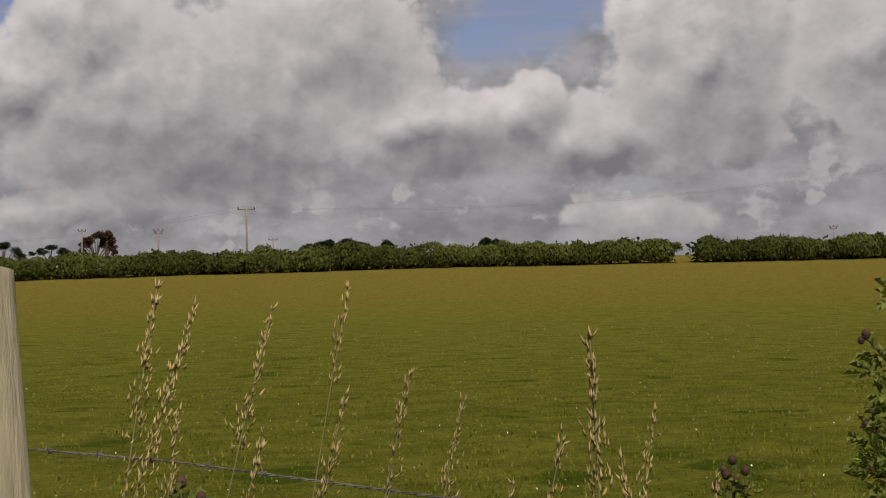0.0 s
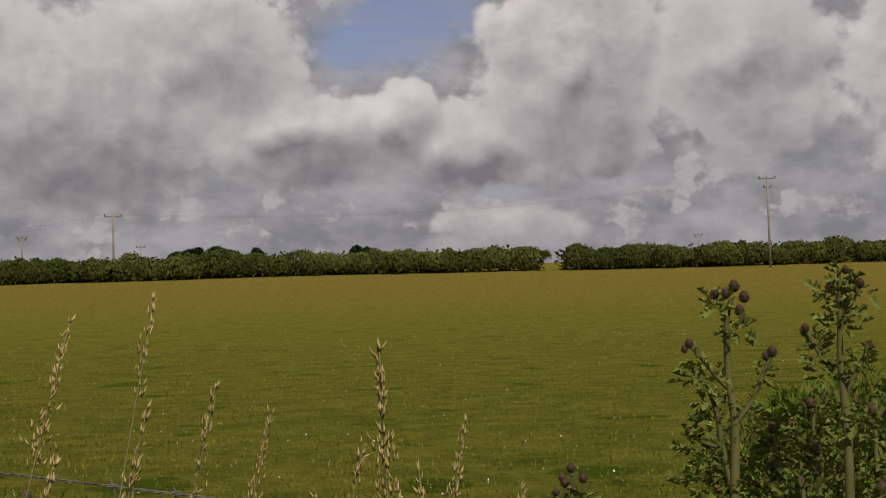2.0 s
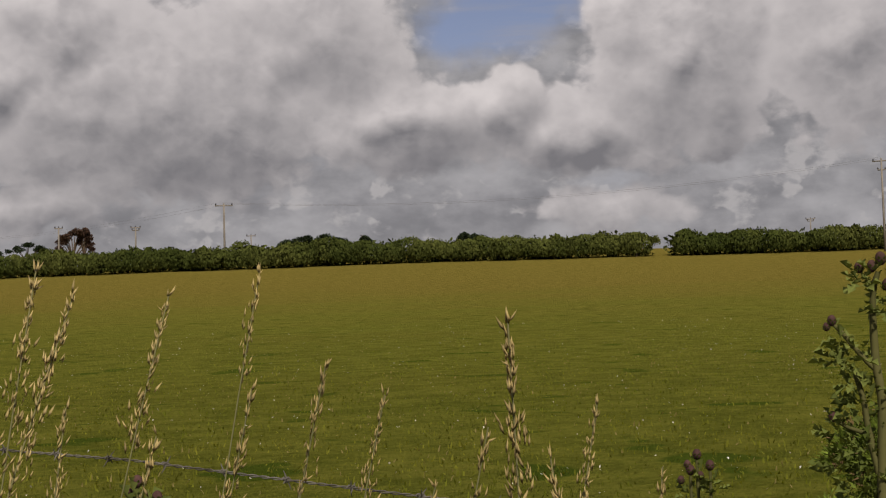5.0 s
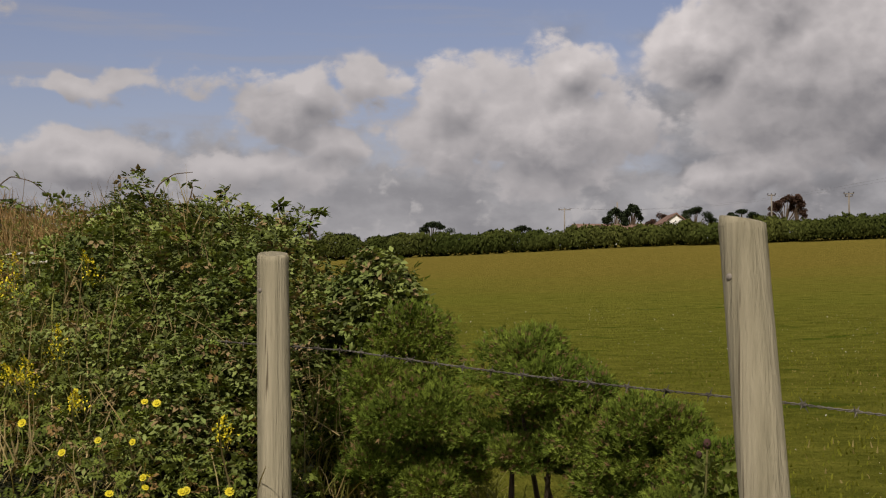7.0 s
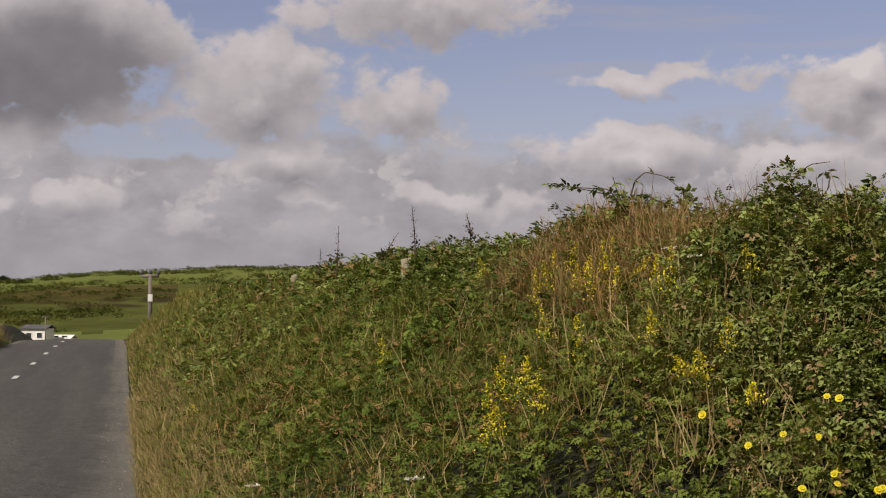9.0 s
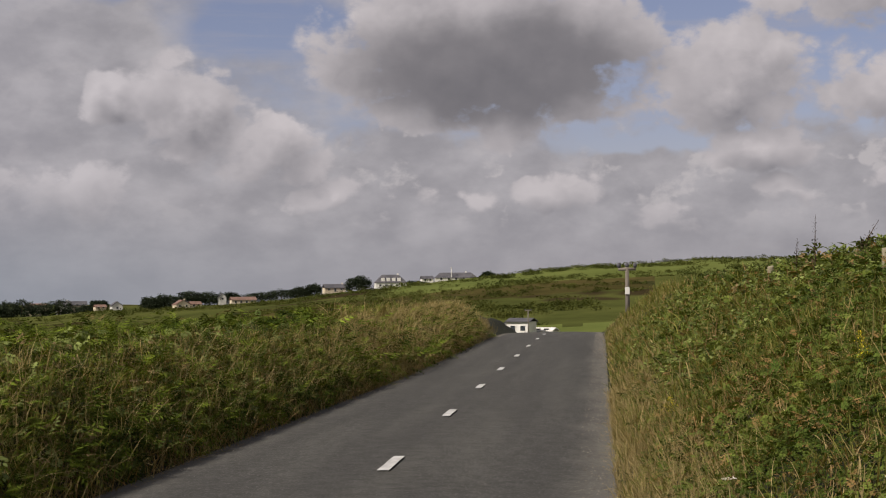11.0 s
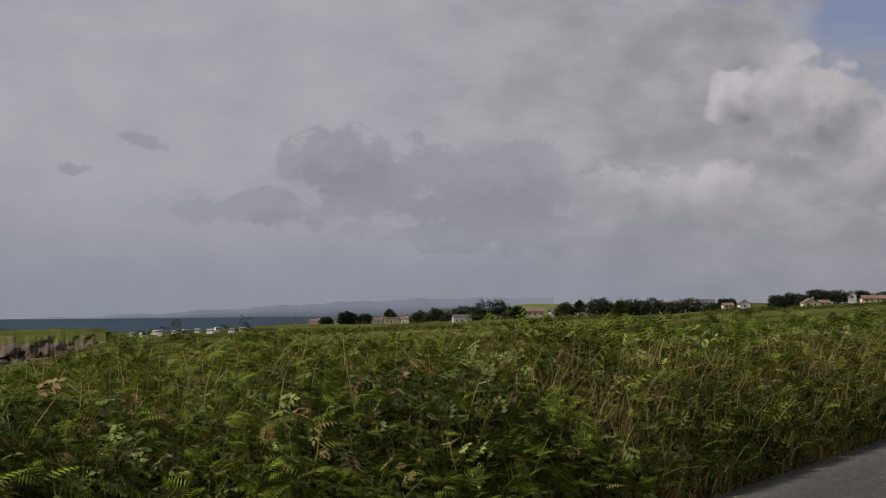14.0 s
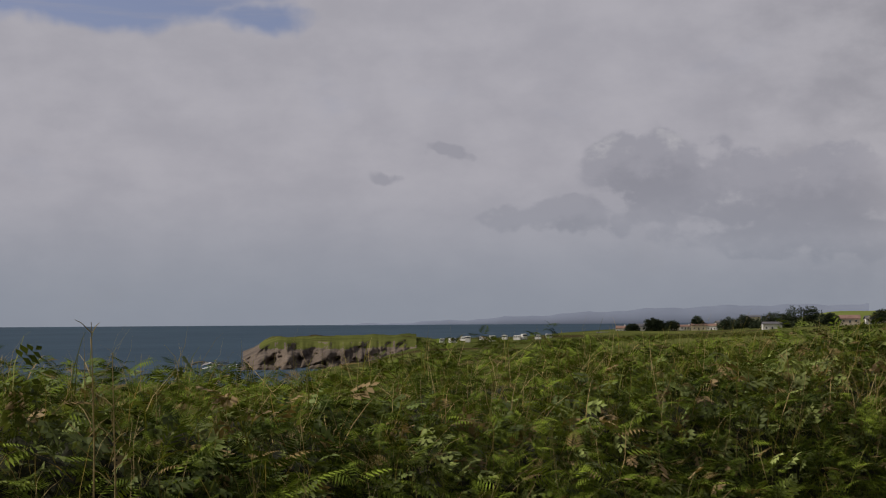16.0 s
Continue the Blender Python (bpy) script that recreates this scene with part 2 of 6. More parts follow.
def pasture():
    """Grazed turf: greener and damper by the road, yellower up the slope, flecked with seed heads and dung patches."""
    m = surface("pasture", (0.088, 0.097, 0.013), (0.170, 0.165, 0.026), 14.0, 1.0, 0.07, 26, spots=((0.062, 0.086, 0.010), 0.9, 0.60), spec=0.0)
    N = Nodes(m.node_tree, False)
    b = next(n for n in m.node_tree.nodes if n.type == "BSDF_PRINCIPLED")
    old = b.inputs["Base Color"].links[0].from_socket
    at = N.add("ShaderNodeTexCoord").outputs["Object"]
    sep_ = N.add("ShaderNodeSeparateXYZ")
    N.put(sep_.inputs[0], at)
    up = N.math("ADD", sep_.outputs[2], N.math("MULTIPLY", N.math("SUBTRACT", N.noise(at, 0.08, 5, 0.6), 0.5), 5.0))
    dry_ = N.mix(N.step(N.noise(at, 2.4, 6, 0.75), 0.36, 0.66), rgb(0.114, 0.094, 0.016), rgb(0.196, 0.151, 0.033))
    N.put(b.inputs["Base Color"], N.mix(N.step(up, 0.3, 6.5), old, dry_))
    return m


M_PASTURE = pasture()
M_TUFT = surface("pasture_blades", (0.100, 0.116, 0.011), (0.190, 0.184, 0.024), 0.8, 0.9, through_light=0.4, islands=0.3, dry=((0.26, 0.21, 0.08), 0.08), spec=0.05)
M_FARLAND = surface("rough_hill", (0.042, 0.050, 0.014), (0.094, 0.102, 0.028), 0.03, 0.95, 0.0, spots=((0.038, 0.030, 0.014), 0.012, 0.55), spec=0.0)
M_MEADOW = surface("far_meadow", (0.085, 0.105, 0.028), (0.125, 0.145, 0.040), 0.05, 1.0, spec=0.0)
M_HEATH = surface("brown_heath", (0.040, 0.036, 0.012), (0.088, 0.072, 0.026), 0.06, 1.0, spots=((0.030, 0.034, 0.012), 0.03, 0.56), spec=0.0)
# near-black earth: the shade in the gaps of the growth is in its colour
M_SHADED_EARTH = surface("shaded_verge_earth", (0.010, 0.012, 0.005), (0.028, 0.028, 0.011), 5.0, 0.95, 0.02, 20)


def asphalt():
    """Worn chippings: darker where wheels run, dusty and paler towards the edges."""
    m = surface("asphalt", (0.040, 0.039, 0.035), (0.066, 0.064, 0.058), 34.0, 0.92, 0.008, 70, spots=((0.125, 0.122, 0.112), 42, 0.58), spec=0.15)
    N = Nodes(m.node_tree, False)
    b = next(n for n in m.node_tree.nodes if n.type == "BSDF_PRINCIPLED")
    old = b.inputs["Base Color"].links[0].from_socket
    at = N.add("ShaderNodeTexCoord").outputs["Object"]
    sep_ = N.add("ShaderNodeSeparateXYZ")
    N.put(sep_.inputs[0], at)
    across = N.math("ADD", sep_.outputs[0], N.math("MULTIPLY", N.math("SUBTRACT", N.noise(at, 0.8, 5, 0.65), 0.5), 0.9))
    edge = N.math("ADD", N.step(across, -0.55, 0.1), N.step(across, -3.7, -4.4, 0.0, 0.5))
    dust = N.mix(N.noise(at, 18.0, 5, 0.7), rgb(0.085, 0.080, 0.068), rgb(0.17, 0.16, 0.14))
    colour = N.mix(N.math("MULTIPLY", edge, 0.75), old, dust)
    streaks = N.noise(N.vec("MULTIPLY", at, (1.6, 0.10, 1)), 1.0, 5, 0.6)
    N.put(b.inputs["Base Color"], N.mix(N.step(streaks, 0.35, 0.70, 0.0, 0.55), colour, N.mix(1.0, colour, rgb(1.55, 1.55, 1.5), "MULTIPLY")))
    return m


M_ASPHALT = asphalt()
M_GRAVEL = surface("gravel", (0.10, 0.09, 0.075), (0.20, 0.18, 0.15), 30, 0.95, islands=0.4)
M_PAINT = surface("road_paint", (0.36, 0.36, 0.34), (0.58, 0.58, 0.55), 20, 0.8, 0.002, 90)
M_SEA = surface("sea", (0.014, 0.031, 0.050), (0.025, 0.048, 0.070), 0.02, 0.8, 0.25, 0.15, spec=0.10)
M_ROCK = surface("cliff_rock", (0.048, 0.037, 0.027), (0.135, 0.105, 0.078), 0.12, 0.95, 1.2, 0.2, stretch=(1, 1, 0.5))
M_POST = surface("post_wood", (0.19, 0.168, 0.108), (0.37, 0.325, 0.222), 40, 0.9, 0.010, 90, spots=((0.12, 0.098, 0.062), 46, 0.63), stretch=(1, 1, 0.035))
M_WIRE = surface("wire", (0.055, 0.046, 0.036), (0.165, 0.148, 0.122), 60, 0.75)
M_BRACKEN = surface("bracken", (0.015, 0.030, 0.004), (0.142, 0.184, 0.020), 3.4, 0.8, through_light=0.10, islands=0.6, dry=((0.17, 0.125, 0.05), 0.045), spec=0.05)
M_BRAMBLE = surface("bramble", (0.052, 0.080, 0.017), (0.205, 0.236, 0.068), 1.8, 0.6, through_light=0.2, islands=0.6, dry=((0.25, 0.18, 0.085), 0.09), spec=0.12)
M_GORSE = surface("gorse", (0.060, 0.098, 0.012), (0.195, 0.236, 0.036), 3.6, 0.75, through_light=0.22, islands=0.5, dry=((0.17, 0.11, 0.05), 0.10), spec=0.08)
M_GRASS = surface("verge_grass", (0.085, 0.105, 0.016), (0.19, 0.18, 0.04), 1.2, 0.7, through_light=0.3, islands=0.4, dry=((0.36, 0.26, 0.11), 0.13))
M_GRASS2 = surface("bank_herbs", (0.034, 0.064, 0.010), (0.142, 0.170, 0.032), 1.6, 0.75, through_light=0.24, islands=0.55, dry=((0.25, 0.16, 0.06), 0.10), spec=0.08)
M_STRAW = surface("dry_grass", (0.33, 0.275, 0.125), (0.55, 0.465, 0.25), 8, 0.8, through_light=0.25, islands=0.3)
M_RUST = surface("rust_grass", (0.175, 0.110, 0.042), (0.32, 0.205, 0.085), 6, 0.8, through_light=0.25, islands=0.35)
M_HEDGE = surface("hedge_leaves", (0.036, 0.048, 0.011), (0.105, 0.112, 0.029), 0.12, 1.0, through_light=0.14, islands=0.35, spec=0.0)
M_PINE = surface("pine_needles", (0.018, 0.027, 0.014), (0.046, 0.058, 0.028), 0.3, 0.9, islands=0.5, spec=0.0)
# paler, greyer copy of the pine colour, with the haze of distance painted in
M_HAZED_TREE = surface("hazed_leaves", (0.026, 0.036, 0.022), (0.060, 0.074, 0.042), 0.3, 1.0, islands=0.4, spec=0.0)
M_STALK = surface("grass_stalk", (0.14, 0.14, 0.055), (0.28, 0.25, 0.11), 8, 0.8, through_light=0.2)
M_SEED = surface("seed_heads", (0.30, 0.22, 0.085), (0.52, 0.40, 0.175), 8, 0.85, through_light=0.25, islands=0.3)
M_DRY = surface("tan_grass", (0.20, 0.155, 0.060), (0.37, 0.29, 0.135), 8, 0.85, through_light=0.25, islands=0.35)
M_BARK = surface("bark", (0.05, 0.035, 0.022), (0.12, 0.085, 0.055), 9, 0.95, 0.01, 30, stretch=(1, 1, 0.3))
M_YELLOW = surface("yellow_petals", (0.50, 0.42, 0.015), (0.74, 0.62, 0.035), 20, 0.6, through_light=0.2, islands=0.15)
M_WHITE_FLOWER = surface("white_petals", (0.5, 0.47, 0.40), (0.72, 0.68, 0.60), 20, 0.7, through_light=0.2, islands=0.2)
M_PURPLE = surface("thistle_purple", (0.040, 0.022, 0.018), (0.10, 0.052, 0.046), 160, 0.9, spec=0.05)
M_THISTLE = surface("thistle_leaf", (0.052, 0.072, 0.014), (0.150, 0.170, 0.043), 40, 0.85, through_light=0.15, islands=0.45, spec=0.05)
M_THISTLE_STEM = surface("thistle_stem", (0.055, 0.056, 0.016), (0.115, 0.105, 0.036), 30, 0.8, spec=0.1)
M_WALL = surface("white_render", (0.62, 0.60, 0.55), (0.80, 0.78, 0.73), 1.5, 0.9)
M_CREAM = surface("cream_render", (0.55, 0.47, 0.33), (0.68, 0.59, 0.43), 1.5, 0.9)
M_SLATE = surface("roof_slate", (0.06, 0.06, 0.068), (0.12, 0.115, 0.12), 1.2, 0.8)
M_REDROOF = surface("roof_tile", (0.14, 0.085, 0.065), (0.23, 0.145, 0.11), 1.2, 0.85)
M_DARKPANE = surface("window_pane", (0.02, 0.025, 0.03), (0.05, 0.055, 0.06), 0.8, 0.2, spec=0.6)
M_POLE = surface("pole_wood", (0.13, 0.11, 0.09), (0.27, 0.24, 0.20), 6, 0.9, stretch=(1, 1, 0.1))

# ---------------------------------------------------------------- mesh tools


def mesh_np(name, verts, faces, mats, index=None):
    """A mesh from arrays: verts (n, 3), faces a list of (m, k) arrays, mats one material or several with an index for each array."""
    me = bpy.data.meshes.new(name)
    verts = np.asarray(verts, np.float32)
    faces = [np.asarray(f, np.int32) for f in (faces if isinstance(faces, list) else [faces])]
    me.vertices.add(len(verts))
    me.vertices.foreach_set("co", verts.ravel())
    loops = np.concatenate([f.ravel() for f in faces])
    sizes = np.concatenate([np.full(len(f), f.shape[1], np.int32) for f in faces])
    me.loops.add(len(loops))
    me.loops.foreach_set("vertex_index", loops)
    me.polygons.add(len(sizes))
    me.polygons.foreach_set("loop_start", np.concatenate([[0], np.cumsum(sizes)[:-1]]).astype(np.int32))
    for m in (mats if isinstance(mats, (list, tuple)) else [mats]):
        me.materials.append(m)
    if index is not None:
        me.polygons.foreach_set("material_index", np.concatenate([np.full(len(f), i, np.int32) for f, i in zip(faces, index)]))
    me.update(calc_edges=True)
    return me


def turn(yaw, pitch=0.0, roll=0.0):
    """Turns for arrays of angles in radians: roll about y, then pitch about x, then yaw about z."""
    yaw, pitch, roll = np.broadcast_arrays(np.asarray(yaw, float), pitch, roll)
    cy, sy, cp, sp, cr, sr = np.cos(yaw), np.sin(yaw), np.cos(pitch), np.sin(pitch), np.cos(roll), np.sin(roll)
    o, i = np.zeros_like(yaw), np.ones_like(yaw)
    Z = np.stack([cy, -sy, o, sy, cy, o, o, o, i], -1).reshape(*yaw.shape, 3, 3)
    X = np.stack([i, o, o, o, cp, -sp, o, sp, cp], -1).reshape(*yaw.shape, 3, 3)
    Y = np.stack([cr, o, sr, o, i, o, -sr, o, cr], -1).reshape(*yaw.shape, 3, 3)
    return Z @ X @ Y


def strew(shape, at, turns, size):
    """Copies of a small shape (verts, faces) at many places, as one set of arrays."""
    v, f = np.asarray(shape[0], float), np.asarray(shape[1])
    at, size = np.asarray(at, float), np.asarray(size, float)
    size = size[:, None, None] if size.ndim == 1 else size[:, None, :]
    verts = np.einsum("mij,mnj->mni", turns, v[None] * size) + at[:, None]
    faces = f[None] + (np.arange(len(at)) * len(v))[:, None, None]
    return verts.reshape(-1, 3), faces.reshape(-1, f.shape[1])


def join(sets):
    """Several (verts, faces) sets as one: verts and a list of face arrays."""
    verts, faces, n = [], [], 0
    for v, f in sets:
        verts.append(v), faces.append(np.asarray(f) + n)
        n += len(v)
    return np.concatenate(verts), faces


def part(name, bm, material, parent, label="", smooth=False):
    me = bm
    if isinstance(bm, bmesh.types.BMesh):
        me = bpy.data.meshes.new(name)
        bm.to_mesh(me)
        bm.free()
    if material is not None:
        me.materials.clear()
        me.materials.append(material)
    if smooth:
        for p in me.polygons:
            p.use_smooth = True
    ob = new(name, me)
    ob.parent = parent
    return tagged(ob, label) if label else ob


def thing(name, label, category, group="", at=None):
    ob = new(name)
    ob.empty_display_size = 0.2
    if at is not None:
        ob.matrix_world = at
    return tagged(ob, label, category, group)


def stuff(name, sets, mats, label, category, index=None, kind="stuff"):
    v, f = join(sets)
    ob = new(name, mesh_np(name, v, f, mats, index))
    return tagged(ob, label, category, kind=kind)


def tube(points, radii, sides=8, wobble=0.0, seed=0):
    """Verts and quads of a round bar through points."""
    pts, r = np.asarray(points, float), np.broadcast_to(np.asarray(radii, float), len(points))
    way_ = np.gradient(pts, axis=0)
    way_ /= np.linalg.norm(way_, axis=1, keepdims=True) + 1e-9
    ref = np.where(np.abs(way_[:, 2:3]) > 0.9, np.array([[1.0, 0, 0]]), np.array([[0, 0, 1.0]]))
    a = np.cross(way_, ref)
    a /= np.linalg.norm(a, axis=1, keepdims=True) + 1e-9
    b = np.cross(way_, a)
    th = np.linspace(0, 2 * np.pi, sides, endpoint=False)
    g = np.random.default_rng(seed)
    rr = r[:, None] * (1 + wobble * g.standard_normal((len(pts), sides)))
    v = pts[:, None] + rr[..., None] * (np.cos(th)[None, :, None] * a[:, None] + np.sin(th)[None, :, None] * b[:, None])
    i, j = np.meshgrid(np.arange(len(pts) - 1), np.arange(sides), indexing="ij")
    k = (j + 1) % sides
    f = np.stack([i * sides + j, i * sides + k, (i + 1) * sides + k, (i + 1) * sides + j], -1).reshape(-1, 4)
    return v.reshape(-1, 3), f


def capped(points, radii, sides=10, wobble=0.0, seed=0):
    """The same as a mesh of quads with both ends closed."""
    v, f = tube(points, radii, sides, wobble, seed)
    n = len(points)
    return v, [f, np.arange(sides)[None, ::-1], (n - 1) * sides + np.arange(sides)[None]]


def box(x0, y0, z0, x1, y1, z1, bevel=0.0):
    bm = bmesh.new()
    bmesh.ops.create_cube(bm, size=1, matrix=Matrix.LocRotScale(((x0 + x1) / 2, (y0 + y1) / 2, (z0 + z1) / 2), None, (x1 - x0, y1 - y0, z1 - z0)))
    if bevel:
        bmesh.ops.bevel(bm, geom=bm.edges[:], offset=bevel, segments=2, affect="EDGES")
    return bm


def ss(a, b, x):
    u = np.clip((np.asarray(x, float) - a) / (b - a), 0, 1)
    return u * u * (3 - 2 * u)


def wave(x, y, s, seed=0.0):
    """Cheap smooth unevenness, about -1 to 1, of wavelength s."""
    x, y = np.asarray(x, float) / s, np.asarray(y, float) / s
    return (np.sin(6.1 * x + 1.7 * y + seed) + np.sin(-2.3 * x + 5.2 * y + 2.1 * seed) + np.sin(3.9 * x - 4.4 * y + 0.6 * seed) + np.sin(9.7 * x + 8.1 * y + seed * 3)) / 4


def spot(bearing_, far):
    a = np.radians(bearing_)
    return -np.sin(a) * far, np.cos(a) * far


# leaf shapes: along +y, face up
LEAF = ([(0, 0, 0), (-0.28, 0.45, 0.05), (0, 0.45, -0.05), (0.28, 0.45, 0.05), (0, 1, -0.08)], [(0, 2, 1), (0, 3, 2), (1, 2, 4), (2, 3, 4)])
LEAF2 = ([(0, 0, 0), (-0.28, 0.45, 0.06), (0.28, 0.45, 0.06), (0, 1, -0.05)], [(0, 3, 1), (0, 2, 3)])
BLADE = ([(-0.02, 0, 0), (0.02, 0, 0), (-0.016, 0.08, 0.5), (0.016, 0.08, 0.5), (-0.009, 0.26, 0.85), (0.009, 0.26, 0.85), (0, 0.46, 1.0)],
         [(0, 1, 3), (0, 3, 2), (2, 3, 5), (2, 5, 4), (4, 5, 6)])


def spray(count, spread, size, seed, shape=LEAF):
    """A clump of leaves round a point, of radius about spread, leaves turned out and up."""
    g = np.random.default_rng(seed)
    d = g.standard_normal((count, 3))
    d[:, 2] = np.abs(d[:, 2]) * 0.8 + 0.1
    d /= np.linalg.norm(d, axis=1, keepdims=True)
    at = d * spread * g.uniform(0.3, 1, (count, 1))
    yaw = np.arctan2(-d[:, 0], d[:, 1]) + g.normal(0, 0.5, count)
    return strew(shape, at, turn(yaw, np.arcsin(d[:, 2]) * 0.6 + g.normal(0, 0.4, count), g.normal(0, 0.5, count)), size * g.uniform(0.7, 1.3, count))


# ---------------------------------------------------------------- lie of the land
ROAD_L, ROAD_R = -4.29, 0.03


def road_z(y):
    y = np.asarray(y, float)
    return 0.24 * ss(28, 60, y) - 0.0011 * np.clip(y - 62, 0, 90) ** 2


def field_z(x, y):
    u = np.clip(0.906 * np.asarray(x, float) + 0.42 * np.asarray(y, float), 0, 230)
    return 0.72 + 0.025 * u + 0.00015 * u * u + 0.05 * wave(x, y, 30, 1) * ss(4, 15, u) + 0.60 * ss(45, 110, y) * ss(190, 150, y) * ss(60, 190, u)


def tall(y):
    """Where the bank by the field carries the overgrown hedge (1) and where it is low (0)."""
    return ss(3.6, 5.7, np.asarray(y, float))


def growth_r(x, y):
    """Top of the growth on the field side of the road, over the road's height."""
    x, y = np.asarray(x, float), np.asarray(y, float)
    u = np.clip((x - 0.06) / 2.42, 0, 1)
    high = 0.10 + (1.93 + 0.10 * wave(y, 0 * y, 4.0, 2) + 0.07 * ss(9, 16, y) + 0.10 * np.exp(-((y - 9.2) / 1.5) ** 2) - 0.09 * ss(6.6, 5.0, y) - 0.06 * np.exp(-((y - 6.9) / 0.8) ** 2)) * u ** 0.85
    low = 0.10 + 0.72 * ss(ROAD_R, 2.2, x)
    return (low + (high - low) * tall(y)) + (0.08 * wave(x, y, 0.9, 5) + 0.05 * wave(x, y, 0.42, 8)) * u


def growth_l(x, y):
    """The same on the seaward side."""
    x, y = np.asarray(x, float), np.asarray(y, float)
    up = np.clip((ROAD_L - 0.05 - x) / 1.3, 0, 1)
    return 0.06 + (1.02 + 0.20 * ss(5, 12, y) + 0.19 * ss(7.2, 4.4, y) - 0.06 * ss(22, 50, y) + 0.10 * wave(x, y, 2.6, 1)) * up ** 0.6 + (0.13 * wave(x, y, 1.05, 3) + 0.13 * wave(x, y, 0.5, 7)) * up


def land_z(x, y):
    """Height of the ground."""
    x, y = np.asarray(x, float), np.asarray(y, float)
    far, az = np.hypot(x, y), np.degrees(np.arctan2(-x, y))
    r = road_z(y)
    u = ss(ROAD_R, 2.4, x)
    verge = r + growth_r(x, y) - 0.10 - (0.08 + 0.26 * tall(y)) * u
    right = verge + (field_z(x, y) - verge) * ss(2.2 + 0.9 * tall(y), 4.6, x)
    up = ss(ROAD_L - 0.05, ROAD_L - 0.9, x)
    left = r + (growth_l(x, y) - 0.38) * up * ss(-11, -8.5, x) - (0.02 + 0.065 * ss(40, 50, az)) * np.clip(-x - 9, 0, 300)
    near = np.where(x > ROAD_R, right, np.where(x < ROAD_L, left, r - 0.03))
    # hills beyond: height of the skyline by bearing, a valley before it, the shore to seaward
    crest = 1.6 + 800 * np.tan(np.radians(np.interp(az, [-40, -14, -4, 1, 4, 6.5, 8.5, 10, 12, 14, 16, 19, 21, 25, 28, 31, 35, 38, 42, 44, 47, 180],
                                                      [2.2, 1.65, 1.45, 1.28, 0.98, 0.75, 0.55, 0.42, 0.2, 0.05, -0.1, -0.2, -0.4, -0.45, -0.68, -0.92, -1.0, -1.2, -1.35, -1.9, -2.2, -2.2])))
    vale = np.interp(az, [-30, -12, 0, 12, 25, 36, 42, 46, 180], [2, -2, -6.5, -8, -12, -15, -18, -24, -24])
    hill = vale + (crest - vale) * ss(330, 800, far) + 1.2 * wave(x, y, 170, 4) * ss(200, 400, far)
    hill = hill + (3.6 - hill) * ss(1150, 1500, far) * ss(29, 26.5, az) * ss(13, 19, az)
    coast = np.interp(az, [-180, 16, 24, 34, 41, 50, 56, 75, 180], [9e3, 9e3, 2300, 1500, 1050, 900, 520, 420, 420])
    hill = hill + (-36 - hill) * ss(coast, coast * 1.06 + 12, far)
    seaward = near + (hill - near) * ss(75, 300, far)
    plateau = field_z(*spot(az, np.clip(far, 0, 240)))
    inland = np.where(far > 75, near + (plateau - near) * ss(200, 240, far), near)
    k = ss(-16, -27, az) * ss(-175, -120, az)
    k = np.where(far < 70, np.where(x > 2.2, 1, 0), k)
    return seaward * (1 - k) + inland * k

# ---------------------------------------------------------------- ground, road, sea
rad = np.concatenate([np.linspace(0.3, 12, 80), np.geomspace(12.3, 4850, 190)])
ang = np.radians(np.concatenate([np.linspace(-180, -95, 40), np.linspace(-94, 70, 420), np.linspace(72, 180, 50)[:-1]]))
A, D = np.meshgrid(ang, rad)
X, Y = -np.sin(A) * D, np.cos(A) * D
Z = land_z(X, Y)
gi, gj = np.meshgrid(np.arange(len(rad) - 1), np.arange(len(ang)), indexing="ij")
gk = (gj + 1) % len(ang)
quads = np.stack([gi * len(ang) + gj, (gi + 1) * len(ang) + gj, (gi + 1) * len(ang) + gk, gi * len(ang) + gk], -1).reshape(-1, 4)[:, ::-1]
verts = np.stack([X, Y, Z], -1).reshape(-1, 3)
hub = len(verts)
verts = np.concatenate([verts, [[0, 0, -0.03]]])
fan = np.stack([np.full(len(ang), hub), np.arange(len(ang)), (np.arange(len(ang)) + 1) % len(ang)], -1)
mid = verts[quads].mean(1)
is_field = (mid[:, 0] > 2.2 + 0.9 * tall(mid[:, 1])) & (np.degrees(np.arctan2(-mid[:, 0], mid[:, 1])) < -14) & (np.hypot(mid[:, 0], mid[:, 1]) < 420)
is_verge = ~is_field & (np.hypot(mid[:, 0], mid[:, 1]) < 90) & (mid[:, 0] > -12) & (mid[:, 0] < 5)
mid_az, mid_far = np.degrees(np.arctan2(-mid[:, 0], mid[:, 1])), np.hypot(mid[:, 0], mid[:, 1])
ragged_far = mid_far + 12 * wave(mid[:, 0], mid[:, 1], 120, 3) + 6 * wave(mid[:, 0], mid[:, 1], 40, 5)
is_meadow = (mid_az > 20) & (mid_az < 29) & (mid_far > 1050) & (mid_far < 2200)
is_meadow |= (mid_az > -15) & (mid_az < 8) & (mid_far > 630) & (mid_far < 1000) | (mid_az > -6) & (mid_az < 2.6) & (ragged_far < 405) & (mid_far > 150)
is_heath = (mid_az > -2) & (mid_az < 14) & (ragged_far > 548) & (ragged_far < 622)
ground = new("ground", mesh_np("ground", verts, [quads[is_field], quads[is_verge], quads[~is_field & ~is_verge & ~is_meadow & ~is_heath], fan, quads[is_meadow], quads[is_heath & ~is_meadow]], [M_PASTURE, M_SHADED_EARTH, M_FARLAND, M_MEADOW, M_HEATH], [0, 1, 2, 1, 3, 4]))
